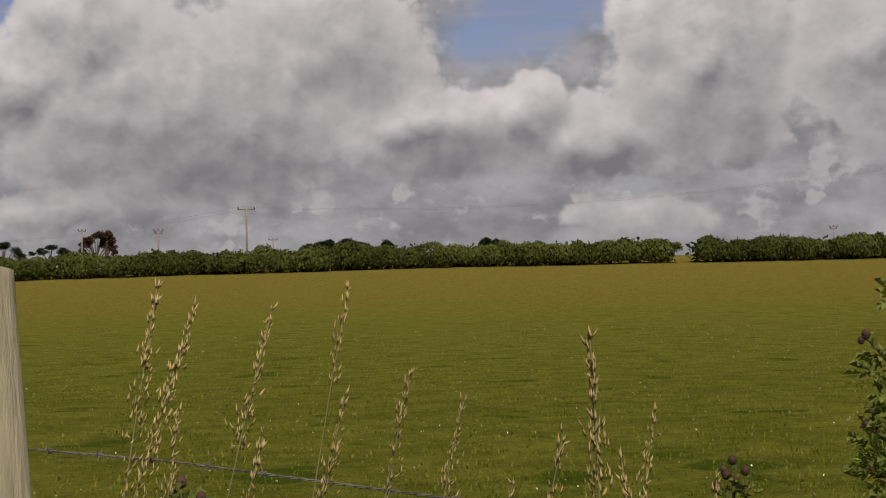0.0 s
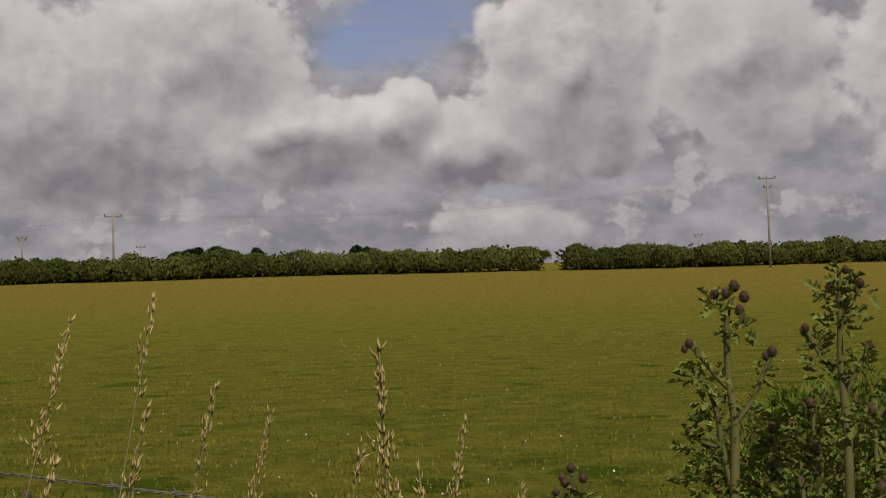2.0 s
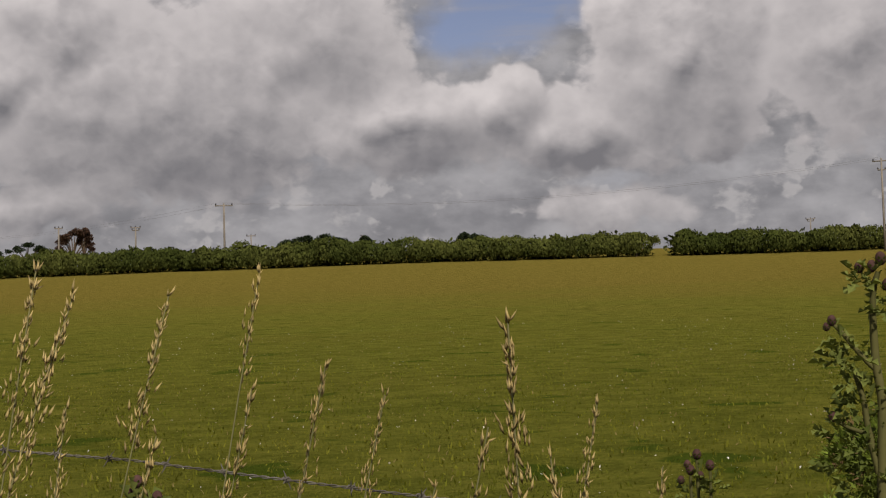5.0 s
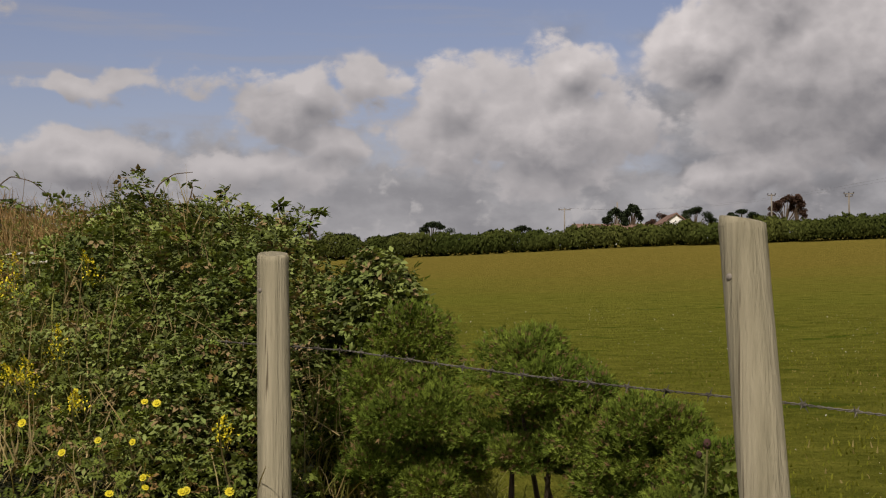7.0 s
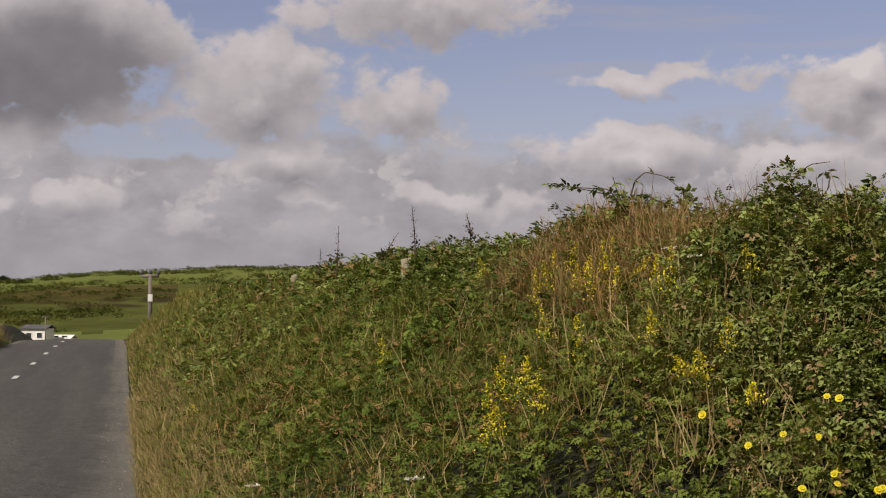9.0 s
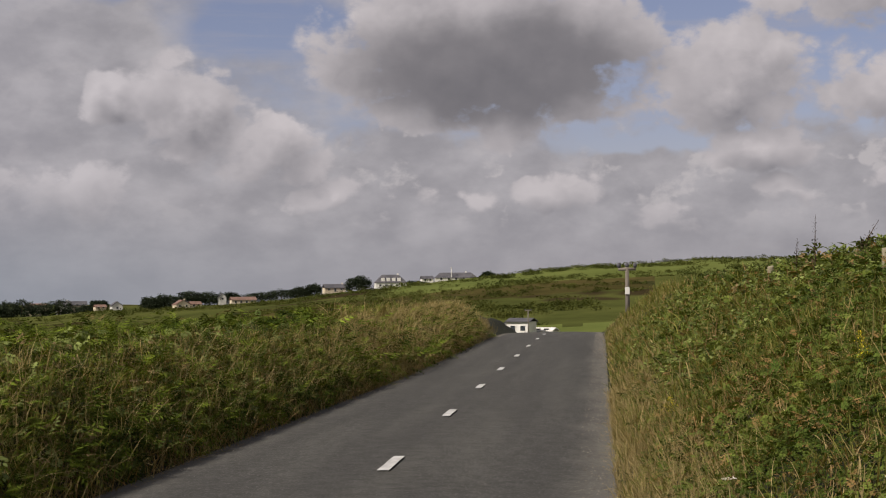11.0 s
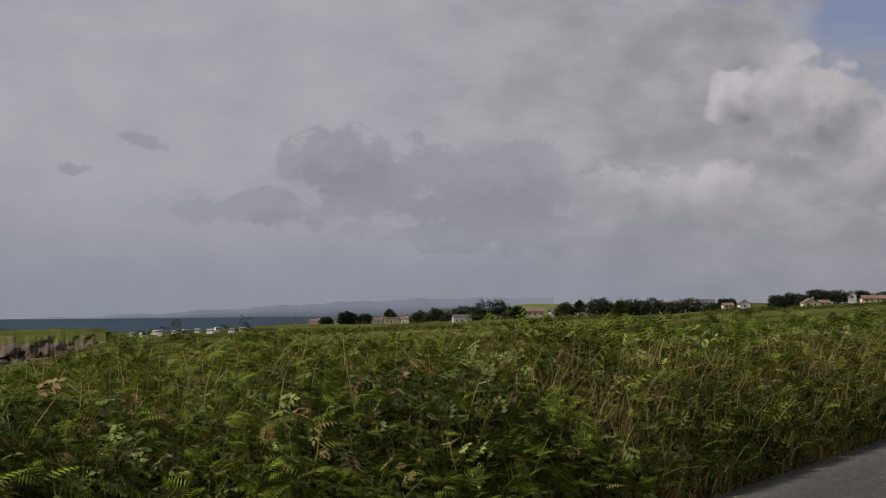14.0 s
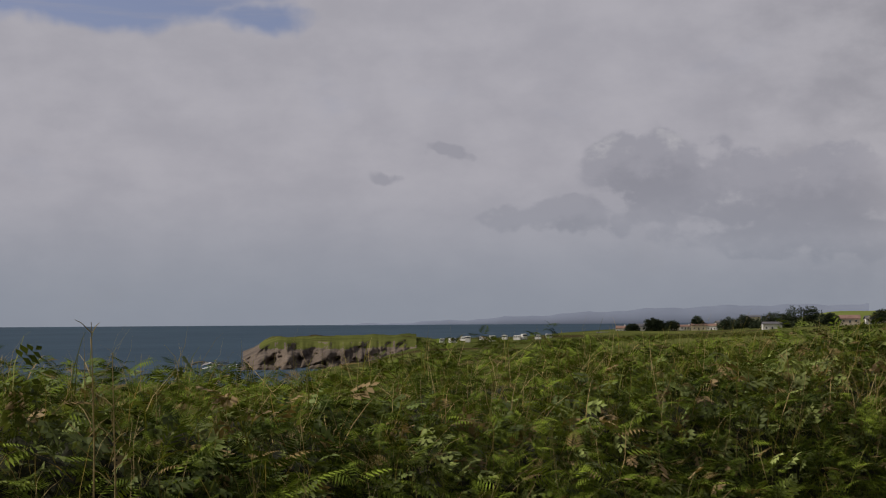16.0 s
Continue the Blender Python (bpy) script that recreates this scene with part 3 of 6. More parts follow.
tagged(ground, "grazed pasture rising to a hedge, rough green hills beyond", "ground", kind="structure")
for p in ground.data.polygons:
    p.use_smooth = True

ys = np.concatenate([np.linspace(-30, 60, 91), np.linspace(61, 140, 80)])
xs = np.array([ROAD_L - 0.05, ROAD_L + 0.4, -3.0, -2.1, -1.2, ROAD_R - 0.4, ROAD_R + 0.05])
RX, RY = np.meshgrid(xs, ys)
RX = RX + np.where((RX < ROAD_L + 0.1) | (RX > ROAD_R - 0.1), 0.05 * wave(RX, RY, 2.2, 3), 0)
RZ = road_z(RY) + 0.05 * (1 - ((RX + 2.13) / 2.2) ** 2)
ri, rj = np.meshgrid(np.arange(len(ys) - 1), np.arange(len(xs) - 1), indexing="ij")
n = len(xs)
rq = np.stack([ri * n + rj, ri * n + rj + 1, (ri + 1) * n + rj + 1, (ri + 1) * n + rj], -1).reshape(-1, 4)
road = new("road", mesh_np("road", np.stack([RX, RY, RZ], -1).reshape(-1, 3), rq, M_ASPHALT))
tagged(road, "narrow grey asphalt country lane with a broken centre line", "road", kind="structure")
for p in road.data.polygons:
    p.use_smooth = True
for i in range(13):
    y0 = 14.85 + 6.6 * (i - 2)
    bm = bmesh.new()
    rows_ = []
    for j in range(4):
        y = y0 - 0.62 + 1.24 * j / 3
        z = float(road_z(y)) + 0.066
        rows_.append([bm.verts.new((-1.88 - 0.0155 * min(y, 32) + s * 0.055 + 0.004 * math.sin(7 * y + s), y, z)) for s in (-1, 1)])
    for a, b in zip(rows_, rows_[1:]):
        bm.faces.new((a[0], a[1], b[1], b[0]))
    bmesh.ops.recalc_face_normals(bm, faces=bm.faces[:])
    if bm.faces[:][0].normal.z < 0:
        bmesh.ops.reverse_faces(bm, faces=bm.faces[:])
    bmesh.ops.solidify(bm, geom=bm.faces[:], thickness=0.004)
    part("road_mark", bm, M_PAINT, road, "worn white centre dash")

g = np.random.default_rng(91)
n = 5000
PEBBLE = ([(-0.5, -0.4, 0), (0.5, -0.4, 0), (0.1, 0.6, 0), (0.05, 0, 0.5)], [(0, 1, 3), (1, 2, 3), (2, 0, 3)])
py = 6 + 60 * g.random(n) ** 1.4
px = np.where(g.random(n) < 0.72, ROAD_R - 0.42 * g.random(n) ** 2.2 + 0.06, ROAD_L + 0.22 * g.random(n) ** 1.5)
stuff("edge_gravel", [strew(PEBBLE, np.stack([px, py, road_z(py) + 0.05 * (1 - ((px + 2.13) / 2.2) ** 2) + 0.001], -1), turn(g.uniform(0, 6.3, n)), g.uniform(0.006, 0.017, n) * (1 + py / 40))], [M_GRAVEL], "pale loose gravel along the road's edges", "gravel")

sea_r = np.geomspace(150, 4880, 60)
sea_a = np.radians(np.linspace(5, 130, 120))
SA, SR = np.meshgrid(sea_a, sea_r)
si, sj = np.meshgrid(np.arange(59), np.arange(119), indexing="ij")
sq = np.stack([si * 120 + sj, (si + 1) * 120 + sj, (si + 1) * 120 + sj + 1, si * 120 + sj + 1], -1).reshape(-1, 4)[:, ::-1]
water = new("water", mesh_np("water", np.stack([-np.sin(SA) * SR, np.cos(SA) * SR, np.full_like(SA, -28.0)], -1).reshape(-1, 3), sq, M_SEA))
tagged(water, "dark blue-green sea reaching to the horizon", "sea", kind="structure")

# ---------------------------------------------------------------- fence by the field
FX = 2.25


def fence_post(y, top, lean_y, lean_x, label, seed, width=0.046):
    """A round softwood post, sawn off at the top, with a checked head."""
    foot = float(land_z(FX, y)) - 0.25
    g = np.random.default_rng(seed)
    zs = np.concatenate([np.linspace(foot, top - 0.03, 14), [top - 0.012, top]])
    k = (zs - foot) / (top - foot)
    at = np.stack([FX + lean_x * (zs - top), y + lean_y * (zs - top), zs], -1)
    r = width * (1.06 - 0.08 * k) * (1 + 0.012 * g.standard_normal(len(zs)))
    r[-2:] = width * np.array([0.98, 0.90])
    post = thing("fence_post", label, "fence post", "posts of the roadside fence")
    v, f = capped(at - np.array([FX, y, foot]), r, 20, 0.006, seed)
    v[-20:, 2] += 0.010 * np.sin(np.linspace(0, 2 * np.pi, 20, endpoint=False) + seed)
    post.matrix_world = pose(FX, y, foot)
    ob = part("post", mesh_np("post", v, f, M_POST), None, post)
    for p in ob.data.polygons:
        p.use_smooth = len(p.vertices) == 4
    # fencing staples that hold the wire
    s, sf = tube([(width + 0.002, -0.008, 1.44 - foot - 0.01), (width + 0.010, -0.004, 1.44 - foot), (width + 0.010, 0.004, 1.44 - foot), (width + 0.002, 0.008, 1.44 - foot + 0.01)], 0.0022, 6)
    part("staple", mesh_np("staple", s, sf, M_WIRE), None, post, "rusty wire staple")
    # a knot in the wood facing the road
    k1, kf = capped([(-width * 0.94, -0.012, top - foot - 0.11), (-width * 1.03, -0.013, top - foot - 0.11)], [0.008, 0.005], 10)
    part("knot", mesh_np("knot", k1, kf, M_POLE), None, post, "dark knot in the wood")
    return post


fence_post(2.40, 1.776, 0.105, 0.0, "weathered grey-brown round fence post, leaning a little", 1)
fence_post(4.36, 1.78, 0.03, 0.0, "weathered round fence post standing against brambles", 2, 0.049)
fence_post(12.95, 2.02, 0.02, 0.02, "weathered fence post sunk in the overgrown hedge", 3)
fence_post(21.4, 2.06, -0.03, 0.0, "grey fence post among dry grass on the hedge", 4)

WIRE = [(-6.0, 1.16), (0.5, 1.325), (1.11, 1.36), (2.38, 1.44), (4.38, 1.51), (12.95, 1.75), (21.4, 1.78)]


def wire_z(y):
    return np.interp(y, [a for a, _ in WIRE], [b for _, b in WIRE]) - 0.012 * np.abs(np.sin(np.asarray(y) * 1.57))


barbed_wire = thing("barbed_wire", "twisted two-strand barbed wire, dull grey, strung between fence posts", "barbed wire")
wy = np.concatenate([np.linspace(-6, 0.2, 60), np.arange(0.25, 5.6, 0.006), np.linspace(5.65, 21.4, 120)])
for turn_ in (0.0, math.pi):
    th = wy / 0.045 * 2 * np.pi + turn_
    pts = np.stack([FX + 0.056 + 0.0017 * np.cos(th), wy, wire_z(wy) + 0.0017 * np.sin(th)], -1)
    part("strand", mesh_np("strand", *tube(pts, 0.0012, 5), M_WIRE), None, barbed_wire)
for i, y in enumerate(np.arange(0.3, 5.5, 0.125)):
    sets = []
    for k in range(2):
        a = i * 1.3 + k * 1.7
        d = np.array([math.cos(a), 0.35 * (-1) ** k, math.sin(a)]) * 0.016
        c = np.array([FX + 0.056, y + 0.003 * k, float(wire_z(y))])
        sets.append(tube([c - d, c - d * 0.2, c + d * 0.2, c + d], [0.0004, 0.0016, 0.0016, 0.0004], 5))
    ring = [c + np.array([0.0042 * math.cos(q), 0.0012 * q - 0.006, 0.0042 * math.sin(q)]) for q in np.linspace(0, 9.4, 14)]
    sets.append(tube(ring, 0.0014, 5))
    v, f = join(sets)
    part("barb", mesh_np("barb", v, f, M_WIRE), None, barbed_wire)


# ---------------------------------------------------------------- growth on the field side
TRIO = strew(LEAF2, [(0, 0.1, 0), (0.12, 0.05, 0), (-0.12, 0.05, 0)], turn([0, -1.15, 1.15], [-0.1, -0.15, -0.15]), [1.0, 0.85, 0.85])
PINNATE = strew(LEAF2, [(0, 0.25 * i + 0.1, 0) for i in range(3)] * 2 + [(0, 0.75, 0)], turn([-1.1] * 3 + [1.1] * 3 + [0], [-0.2] * 6 + [-0.1]), [0.46, 0.52, 0.40] * 2 + [0.36])


def linked(shape, step, count):
    """The leaflets of one leaf tied together along their stalk, so that they count as one piece."""
    tie = [(i * step, (i + 1) * step, 0 if i else 2 * step) for i in range(count - 1)]
    return shape[0], np.concatenate([np.asarray(shape[1]), np.array(tie)])


TRIO, PINNATE = linked(TRIO, 4, 3), linked(PINNATE, 4, 7)


def leaves_r(n, y0, y1, x0, x1, size, depth, shape, seed, dens=None):
    """Leaves on the field-side bank between two distances along and across."""
    g = np.random.default_rng(seed)
    y, x = y0 + (y1 - y0) * g.random(n), x0 + (x1 - x0) * g.random(n) ** 0.8
    if dens is not None:
        keep = g.random(n) < dens(x, y)
        x, y = x[keep], y[keep]
    n = len(x)
    z = road_z(y) + growth_r(x, y) - depth * g.random(n) ** 1.5 + 0.10 * wave(x, y, 0.35, seed) * ss(0.3, 1, x)
    lean = ss(2.0, 2.6, x) * 0.6
    yaw = np.where(g.random(n) < 0.7, g.normal(1.5, 0.9, n), g.uniform(0, 6.28, n))
    return strew(shape, np.stack([x, y, z], -1), turn(yaw, g.normal(-0.25, 0.5, n) + lean, g.normal(0, 0.45, n)), size * g.uniform(0.6, 1.35, n))


def bramble_zone(x, y):
    """How thick the brambles stand: high on the bank, from behind the second post onwards, thin where the brown grass is."""
    k = ss(1.72, 2.12, x + 0.28 * wave(x, y, 1.1, 9)) * ss(0.0, 0.4, y - 4.38 - 0.55 * np.clip(x - 2.2, 0, 2))
    return 0.95 * k * np.where((y > 6.2) & (y < 8.5), 0.35, 1.0)


stuff("bramble_thicket", [leaves_r(60000, 4.3, 8.2, 1.4, 2.95, 0.029, 0.38, TRIO, 11, bramble_zone),
                          leaves_r(11000, 8.0, 15, 1.4, 3.0, 0.044, 0.30, TRIO, 12, bramble_zone),
                          leaves_r(11000, 15, 40, 0.5, 3.0, 0.085, 0.25, TRIO, 13)],
      [M_BRAMBLE], "dense bramble thicket with dark green leaves on a bank", "bramble")
stuff("herb_growth", [leaves_r(24000, 2.6, 9, 0.25, 2.5, 0.040, 0.20, PINNATE, 21), leaves_r(15000, 8.5, 16, 0.25, 2.4, 0.064, 0.25, PINNATE, 22),
                      leaves_r(6500, 16, 42, 0.2, 2.4, 0.12, 0.25, PINNATE, 23)],
      [M_GRASS2], "soft green vetch and herbs on the bank", "herbs")


def grass(n, y0, y1, x0, x1, tall_, seed, base, width=1.0, low=0.3, lean=0.5, patch=0.0):
    """Blades of uneven height, leaning all ways, in patches if asked."""
    g = np.random.default_rng(seed)
    y, x = y0 + (y1 - y0) * g.random(n), x0 + (x1 - x0) * g.random(n)
    if patch:
        keep = wave(x, y, patch, seed) + 0.6 * wave(x, y, patch * 0.37, seed + 1) + g.normal(0, 0.15, n) > 0.05
        x, y = x[keep], y[keep]
        n = len(x)
    z = base(x, y)
    h = tall_ * g.uniform(low, 1.0, n) * (1 + 0.3 * wave(x, y, 0.8, seed))
    return strew(BLADE, np.stack([x, y, z], -1), turn(g.uniform(0, 6.28, n), g.normal(-0.35, lean, n), g.normal(0, 0.3, n)), np.stack([0.30 * width * g.uniform(0.5, 1.2, n), h, h], -1))


top_r = lambda x, y: road_z(y) + growth_r(x, y) - 0.10
stuff("verge_grass", [grass(22000, 2.0, 10, 0.13, 2.0, 0.22, 31, top_r, 0.42, patch=1.5), grass(22000, 10, 22, 0.10, 2.0, 0.25, 32, top_r, 0.7, patch=2.2), grass(9000, 22, 60, 0.08, 2.4, 0.32, 33, top_r, 1.6), grass(2600, 2.7, 5.2, 2.45, 3.2, 0.22, 35, lambda x, y: land_z(x, y), 0.6),
                      grass(5000, 0.2, 4.5, 1.2, 2.9, 0.20, 34, lambda x, y: land_z(x, y))], [M_GRASS], "unmown green and yellowing grass along the road", "grass")
stuff("dry_grass", [grass(2600, 4.0, 14, 0.15, 1.1, 0.24, 41, top_r, 0.6, patch=1.6), grass(17000, 4, 26, 0.03, 0.62, 0.24, 46, top_r, 0.4, 0.3, 0.6), grass(700, 5, 14, 0.4, 2.0, 0.34, 47, top_r, 0.4, 0.4, 0.7, 1.1), grass(4600, 14, 60, 0.08, 0.9, 0.30, 42, top_r, 1.4, patch=3.0), grass(2200, 2.8, 5.2, 0.7, 1.9, 0.18, 43, top_r, 0.6, 0.3, 0.9, 0.7),
                    grass(1500, 4.4, 9, 1.3, 2.6, 0.28, 44, top_r, 0.45, 0.3, 0.7, 0.8)],
      [M_DRY], "bleached dry grass by the road's edge", "grass")
stuff("rust_grass", [grass(4600, 6.4, 8.7, 1.90, 2.6, 0.28, 51, top_r, 0.4, 0.4, 0.6), grass(1200, 10.5, 15.5, 0.5, 1.4, 0.22, 52, top_r, 0.7, patch=1.4), grass(1500, 17, 24, 0.8, 2.3, 0.28, 53, top_r, 0.9, patch=2.0), grass(900, 5.0, 7.5, 0.5, 1.5, 0.18, 54, top_r, 0.6, patch=0.9)],
      [M_RUST], "patch of rust-brown seeding grass on the bank", "grass")

PETAL = ([(0, 0, 0), (-0.3, 0.6, 0.05), (0.3, 0.6, 0.05), (0, 1, 0)], [(0, 2, 1), (1, 2, 3)])


def plume(at, height, width, seed):
    """A plume of tiny yellow flowers with its stem."""
    g = np.random.default_rng(seed)
    ob = thing("bedstraw", "tall herb with a plume of tiny yellow flowers", "flower", "yellow flower plumes on the bank")
    x, y, z = at
    ob.matrix_world = pose(x, y, z - 0.25)
    tip = (g.normal(0, 0.03), g.normal(0, 0.03), 0.25 + height)
    v, f = tube([(0, 0, 0), (tip[0] * 0.5, tip[1] * 0.5, 0.12 + height * 0.5), tip], [0.003, 0.002, 0.001], 5)
    part("stem", mesh_np("stem", v, f, M_THISTLE), None, ob)
    n = 170
    t = g.random(n)
    p = np.stack([tip[0] * t, tip[1] * t, 0.25 + height * t], -1) + g.normal(0, width, (n, 3)) * (1.1 - t)[:, None] * np.array([1, 1, 0.5])
    v, f = strew(PETAL, p, turn(g.uniform(0, 6.3, n), g.normal(0.4, 0.6, n)), g.uniform(0.007, 0.015, n))
    part("blossom", mesh_np("blossom", v, f, M_YELLOW), None, ob, "yellow blossom")
    return ob


def on_bank(az, el):
    """Where a line of sight from the standing point meets the growth of the bank."""
    d = np.linspace(2.5, 30, 1200)
    dx, dy = spot(az, d)
    x, y = 0.03 + dx, 0.50 + dy
    k = int(np.argmax(EYE + d * math.tan(radians(el)) < road_z(y) + growth_r(x, y)))
    return float(x[k]), float(y[k])


g = np.random.default_rng(61)
for i, (az, el) in enumerate([(-12.9, 1.0), (-14.7, 0.1), (-15.4, 0.9), (-15.9, 1.1), (-16.1, 0.4), (-16.7, 0.3), (-17.0, 0.9), (-17.3, 1.1), (-18.1, 0.8), (-18.9, 0.4), (-19.5, 0.7), (-13.2, -3.1), (-13.3, -3.9), (-13.7, -3.5), (-14.2, -3.4),
                              (-12.3, -5.3), (-13.0, -5.0), (-16.0, -2.1), (-18.8, -1.3), (-20.0, -2.7), (-20.6, -2.9), (-21.5, -1.8), (-15.0, -1.3), (-9.0, -2.3), (-22.3, -3.8), (-22.6, 1.0), (-28.0, -5.1), (-15.2, 0.5), (-16.4, 0.8),
                              (-17.5, 0.5), (-14.4, -4.2), (-12.6, -4.8)]):
    x, y = on_bank(az, el)
    plume((x, y, float(top_r(x, y)) + 0.10), g.uniform(0.10, 0.19) * (0.6 if az < -19.5 else 1.0), 0.026, 100 + i)
plume((0.55, 14.2, float(top_r(0.55, 14.2)) + 0.1), 0.12, 0.05, 170)


def daisy_head(name, at, size, petals, seed, material, label, cat, stem=0.32):
    g = np.random.default_rng(seed)
    ob = thing(name, label, cat, "yellow flower heads on the verge")
    ob.matrix_world = pose(at[0], at[1], at[2] - stem)
    lean = g.normal(0, 0.04, 2)
    v, f = tube([(0, 0, 0), (lean[0] * 0.4, lean[1] * 0.4, stem * 0.6), (lean[0], lean[1], stem)], [0.0022, 0.002, 0.0015], 5)
    part("stem", mesh_np("stem", v, f, M_THISTLE), None, ob)
    a = np.linspace(0, 2 * np.pi, petals, endpoint=False)
    face = np.array(Vector((0, 0, 1)).rotation_difference(Vector((-0.5 + g.normal(0, 0.2), -0.7, 0.55 + g.normal(0, 0.15)))).to_matrix())
    v, f = strew(PETAL, np.zeros((petals * 2, 3)), turn(np.concatenate([a, a + 0.2]), np.concatenate([np.full(petals, 0.15), np.full(petals, 0.7)])), np.concatenate([np.full(petals, size), np.full(petals, size * 0.7)]))
    v = v @ face.T + np.array([lean[0], lean[1], stem])
    part("petals", mesh_np("petals", v, f, material), None, ob)
    return ob


for i, (az, el) in enumerate([(-23.1, -4.5), (-23.6, -4.6), (-24.1, -6.0), (-24.1, -6.6), (-24.8, -6.5), (-25.9, -6.0), (-26.0, -7.0), (-26.2, -6.4), (-28.0, -6.9), (-20.5, -3.8), (-25.3, -3.2), (-22.6, -5.0), (-26.5, -6.4), (-25.1, -3.1), (-27.6, -6.7)]):
    x, y = on_bank(az, el - 0.55)
    daisy_head("hawkbit", (x, y, float(road_z(y) + growth_r(x, y)) + 0.02), g.uniform(0.011, 0.016), 14, 200 + i, M_YELLOW, "bright yellow daisy-like flower on the grassy verge", "flower")


def umbel(at, size, seed):
    g = np.random.default_rng(seed)
    ob = thing("hogweed", "flat white flower umbel on a dry stem", "flower", "white umbels")
    ob.matrix_world = pose(at[0], at[1], at[2] - 0.3)
    part("stem", mesh_np("stem", *tube([(0, 0, 0), (0.01, 0, 0.15), (0, 0, 0.28)], [0.004, 0.003, 0.002], 6), M_STRAW), None, ob)
    n = 90
    r, a = size * np.sqrt(g.random(n)), g.uniform(0, 6.28, n)
    v, f = strew(PETAL, np.stack([r * np.cos(a), r * np.sin(a), 0.30 - r * r * 2], -1), turn(a, g.normal(0, 0.3, n)), g.uniform(0.008, 0.014, n))
    part("umbel_head", mesh_np("umbel_head", v, f, M_WHITE_FLOWER), None, ob, "cream-white umbel")


umbel((2.03, 6.05, 1.84), 0.065, 1), umbel((2.06, 5.95, 1.80), 0.03, 2), umbel((0.95, 5.9, 0.98), 0.04, 3), umbel((0.62, 6.6, 0.8), 0.035, 4), umbel((0.5, 7.5, 0.78), 0.035, 5)


def cane(points, seed, leafy=12):
    """A bramble cane arching out of the thicket."""
    g = np.random.default_rng(seed)
    ob = thing("bramble_cane", "arching purple-brown bramble cane with small leaves", "bramble cane", "canes over the thicket")
    pts = np.array(points, float) - (0, 0, 0.13)
    ob.matrix_world = Matrix.Translation(pts[0])
    t = np.linspace(0, 1, 24)
    k = np.linspace(0, 1, len(pts))
    line = np.stack([np.interp(t, k, pts[:, i]) for i in range(3)], -1)
    line[1:-1] = (line[:-2] + 2 * line[1:-1] + line[2:]) / 4
    line -= pts[0]
    part("cane", mesh_np("cane", *tube(line, np.linspace(0.0045, 0.0018, 24), 6), M_BARK), None, ob)
    n = leafy
    i = g.integers(5, 24, n)
    v, f = strew(TRIO, line[i], turn(g.uniform(0, 6.3, n), g.normal(0.1, 0.4, n), g.normal(0, 0.4, n)), g.uniform(0.035, 0.06, n))
    part("leaves", mesh_np("leaves", v, f, M_BRAMBLE), None, ob)


cane([(2.41, 7.60, 2.132), (2.34, 7.63, 2.232), (2.28, 7.65, 2.325), (2.15, 7.68, 2.329), (2.00, 7.73, 2.348)], 1, 16)
cane([(2.44, 7.60, 2.132), (2.36, 7.62, 2.217), (2.32, 7.63, 2.303), (2.30, 7.64, 2.382)], 2, 8)
cane([(2.40, 7.71, 2.195), (2.33, 7.73, 2.296), (2.22, 7.77, 2.324), (2.13, 7.80, 2.343)], 3, 8)
cane([(2.35, 7.52, 2.281), (2.37, 7.51, 2.356), (2.42, 7.50, 2.399), (2.51, 7.46, 2.375), (2.60, 7.43, 2.295)], 4, 8)
cane([(2.69, 7.40, 2.155), (2.54, 7.46, 2.225), (2.43, 7.49, 2.276), (2.38, 7.51, 2.286)], 5, 14)
cane([(2.88, 6.89, 2.250), (2.92, 6.87, 2.338), (2.98, 6.84, 2.386), (3.06, 6.81, 2.396)], 6, 1)
cane([(3.02, 6.83, 2.211), (3.05, 6.81, 2.276), (3.06, 6.81, 2.329), (3.04, 6.82, 2.356)], 7, 2)
cane([(2.96, 6.19, 2.143), (2.94, 6.20, 2.227), (2.95, 6.20, 2.269)], 8, 9)
cane([(2.98, 5.73, 2.092), (2.96, 5.74, 2.160), (2.97, 5.73, 2.178)], 9, 9)
cane([(2.89, 5.32, 1.982), (2.88, 5.32, 2.066), (2.90, 5.31, 2.124), (2.92, 5.30, 2.112)], 10, 12)


# short upright shoots and thin bare stems that roughen the thicket's outline
g = np.random.default_rng(63)
shoots, stalks = [], []
for k in range(150):
    y, x = g.uniform(4.6, 9.0), g.uniform(1.9, 2.9)
    if g.random() > float(bramble_zone(np.array(x), np.array(y))):
        continue
    z, h = float(road_z(y) + growth_r(x, y)) - 0.12, g.uniform(0.10, 0.21)
    lean = g.normal(0, 0.10, 2)
    t = np.linspace(0.35, 1, 6)
    p = np.stack([x + lean[0] * t ** 2, y + lean[1] * t ** 2, z + h * t], -1)
    shoots.append(strew(TRIO, p, turn(g.uniform(0, 6.3, 6), g.normal(0.2, 0.4, 6), g.normal(0, 0.4, 6)), g.uniform(0.022, 0.040, 6) * (1.2 - 0.5 * t)))
    stalks.append(tube(np.concatenate([[(x, y, z)], p]), np.linspace(0.0028, 0.001, 7), 4))
stuff("bramble_shoots", shoots, [M_BRAMBLE], "young leafy bramble shoots on the thicket", "bramble")
stuff("bramble_stalks", stalks + [grass(1700, 4.6, 9, 1.7, 2.8, 0.20, 64, top_r, 0.35, 0.3, 1.0)], [M_DRY], "thin pale stems threading through the brambles", "bramble")


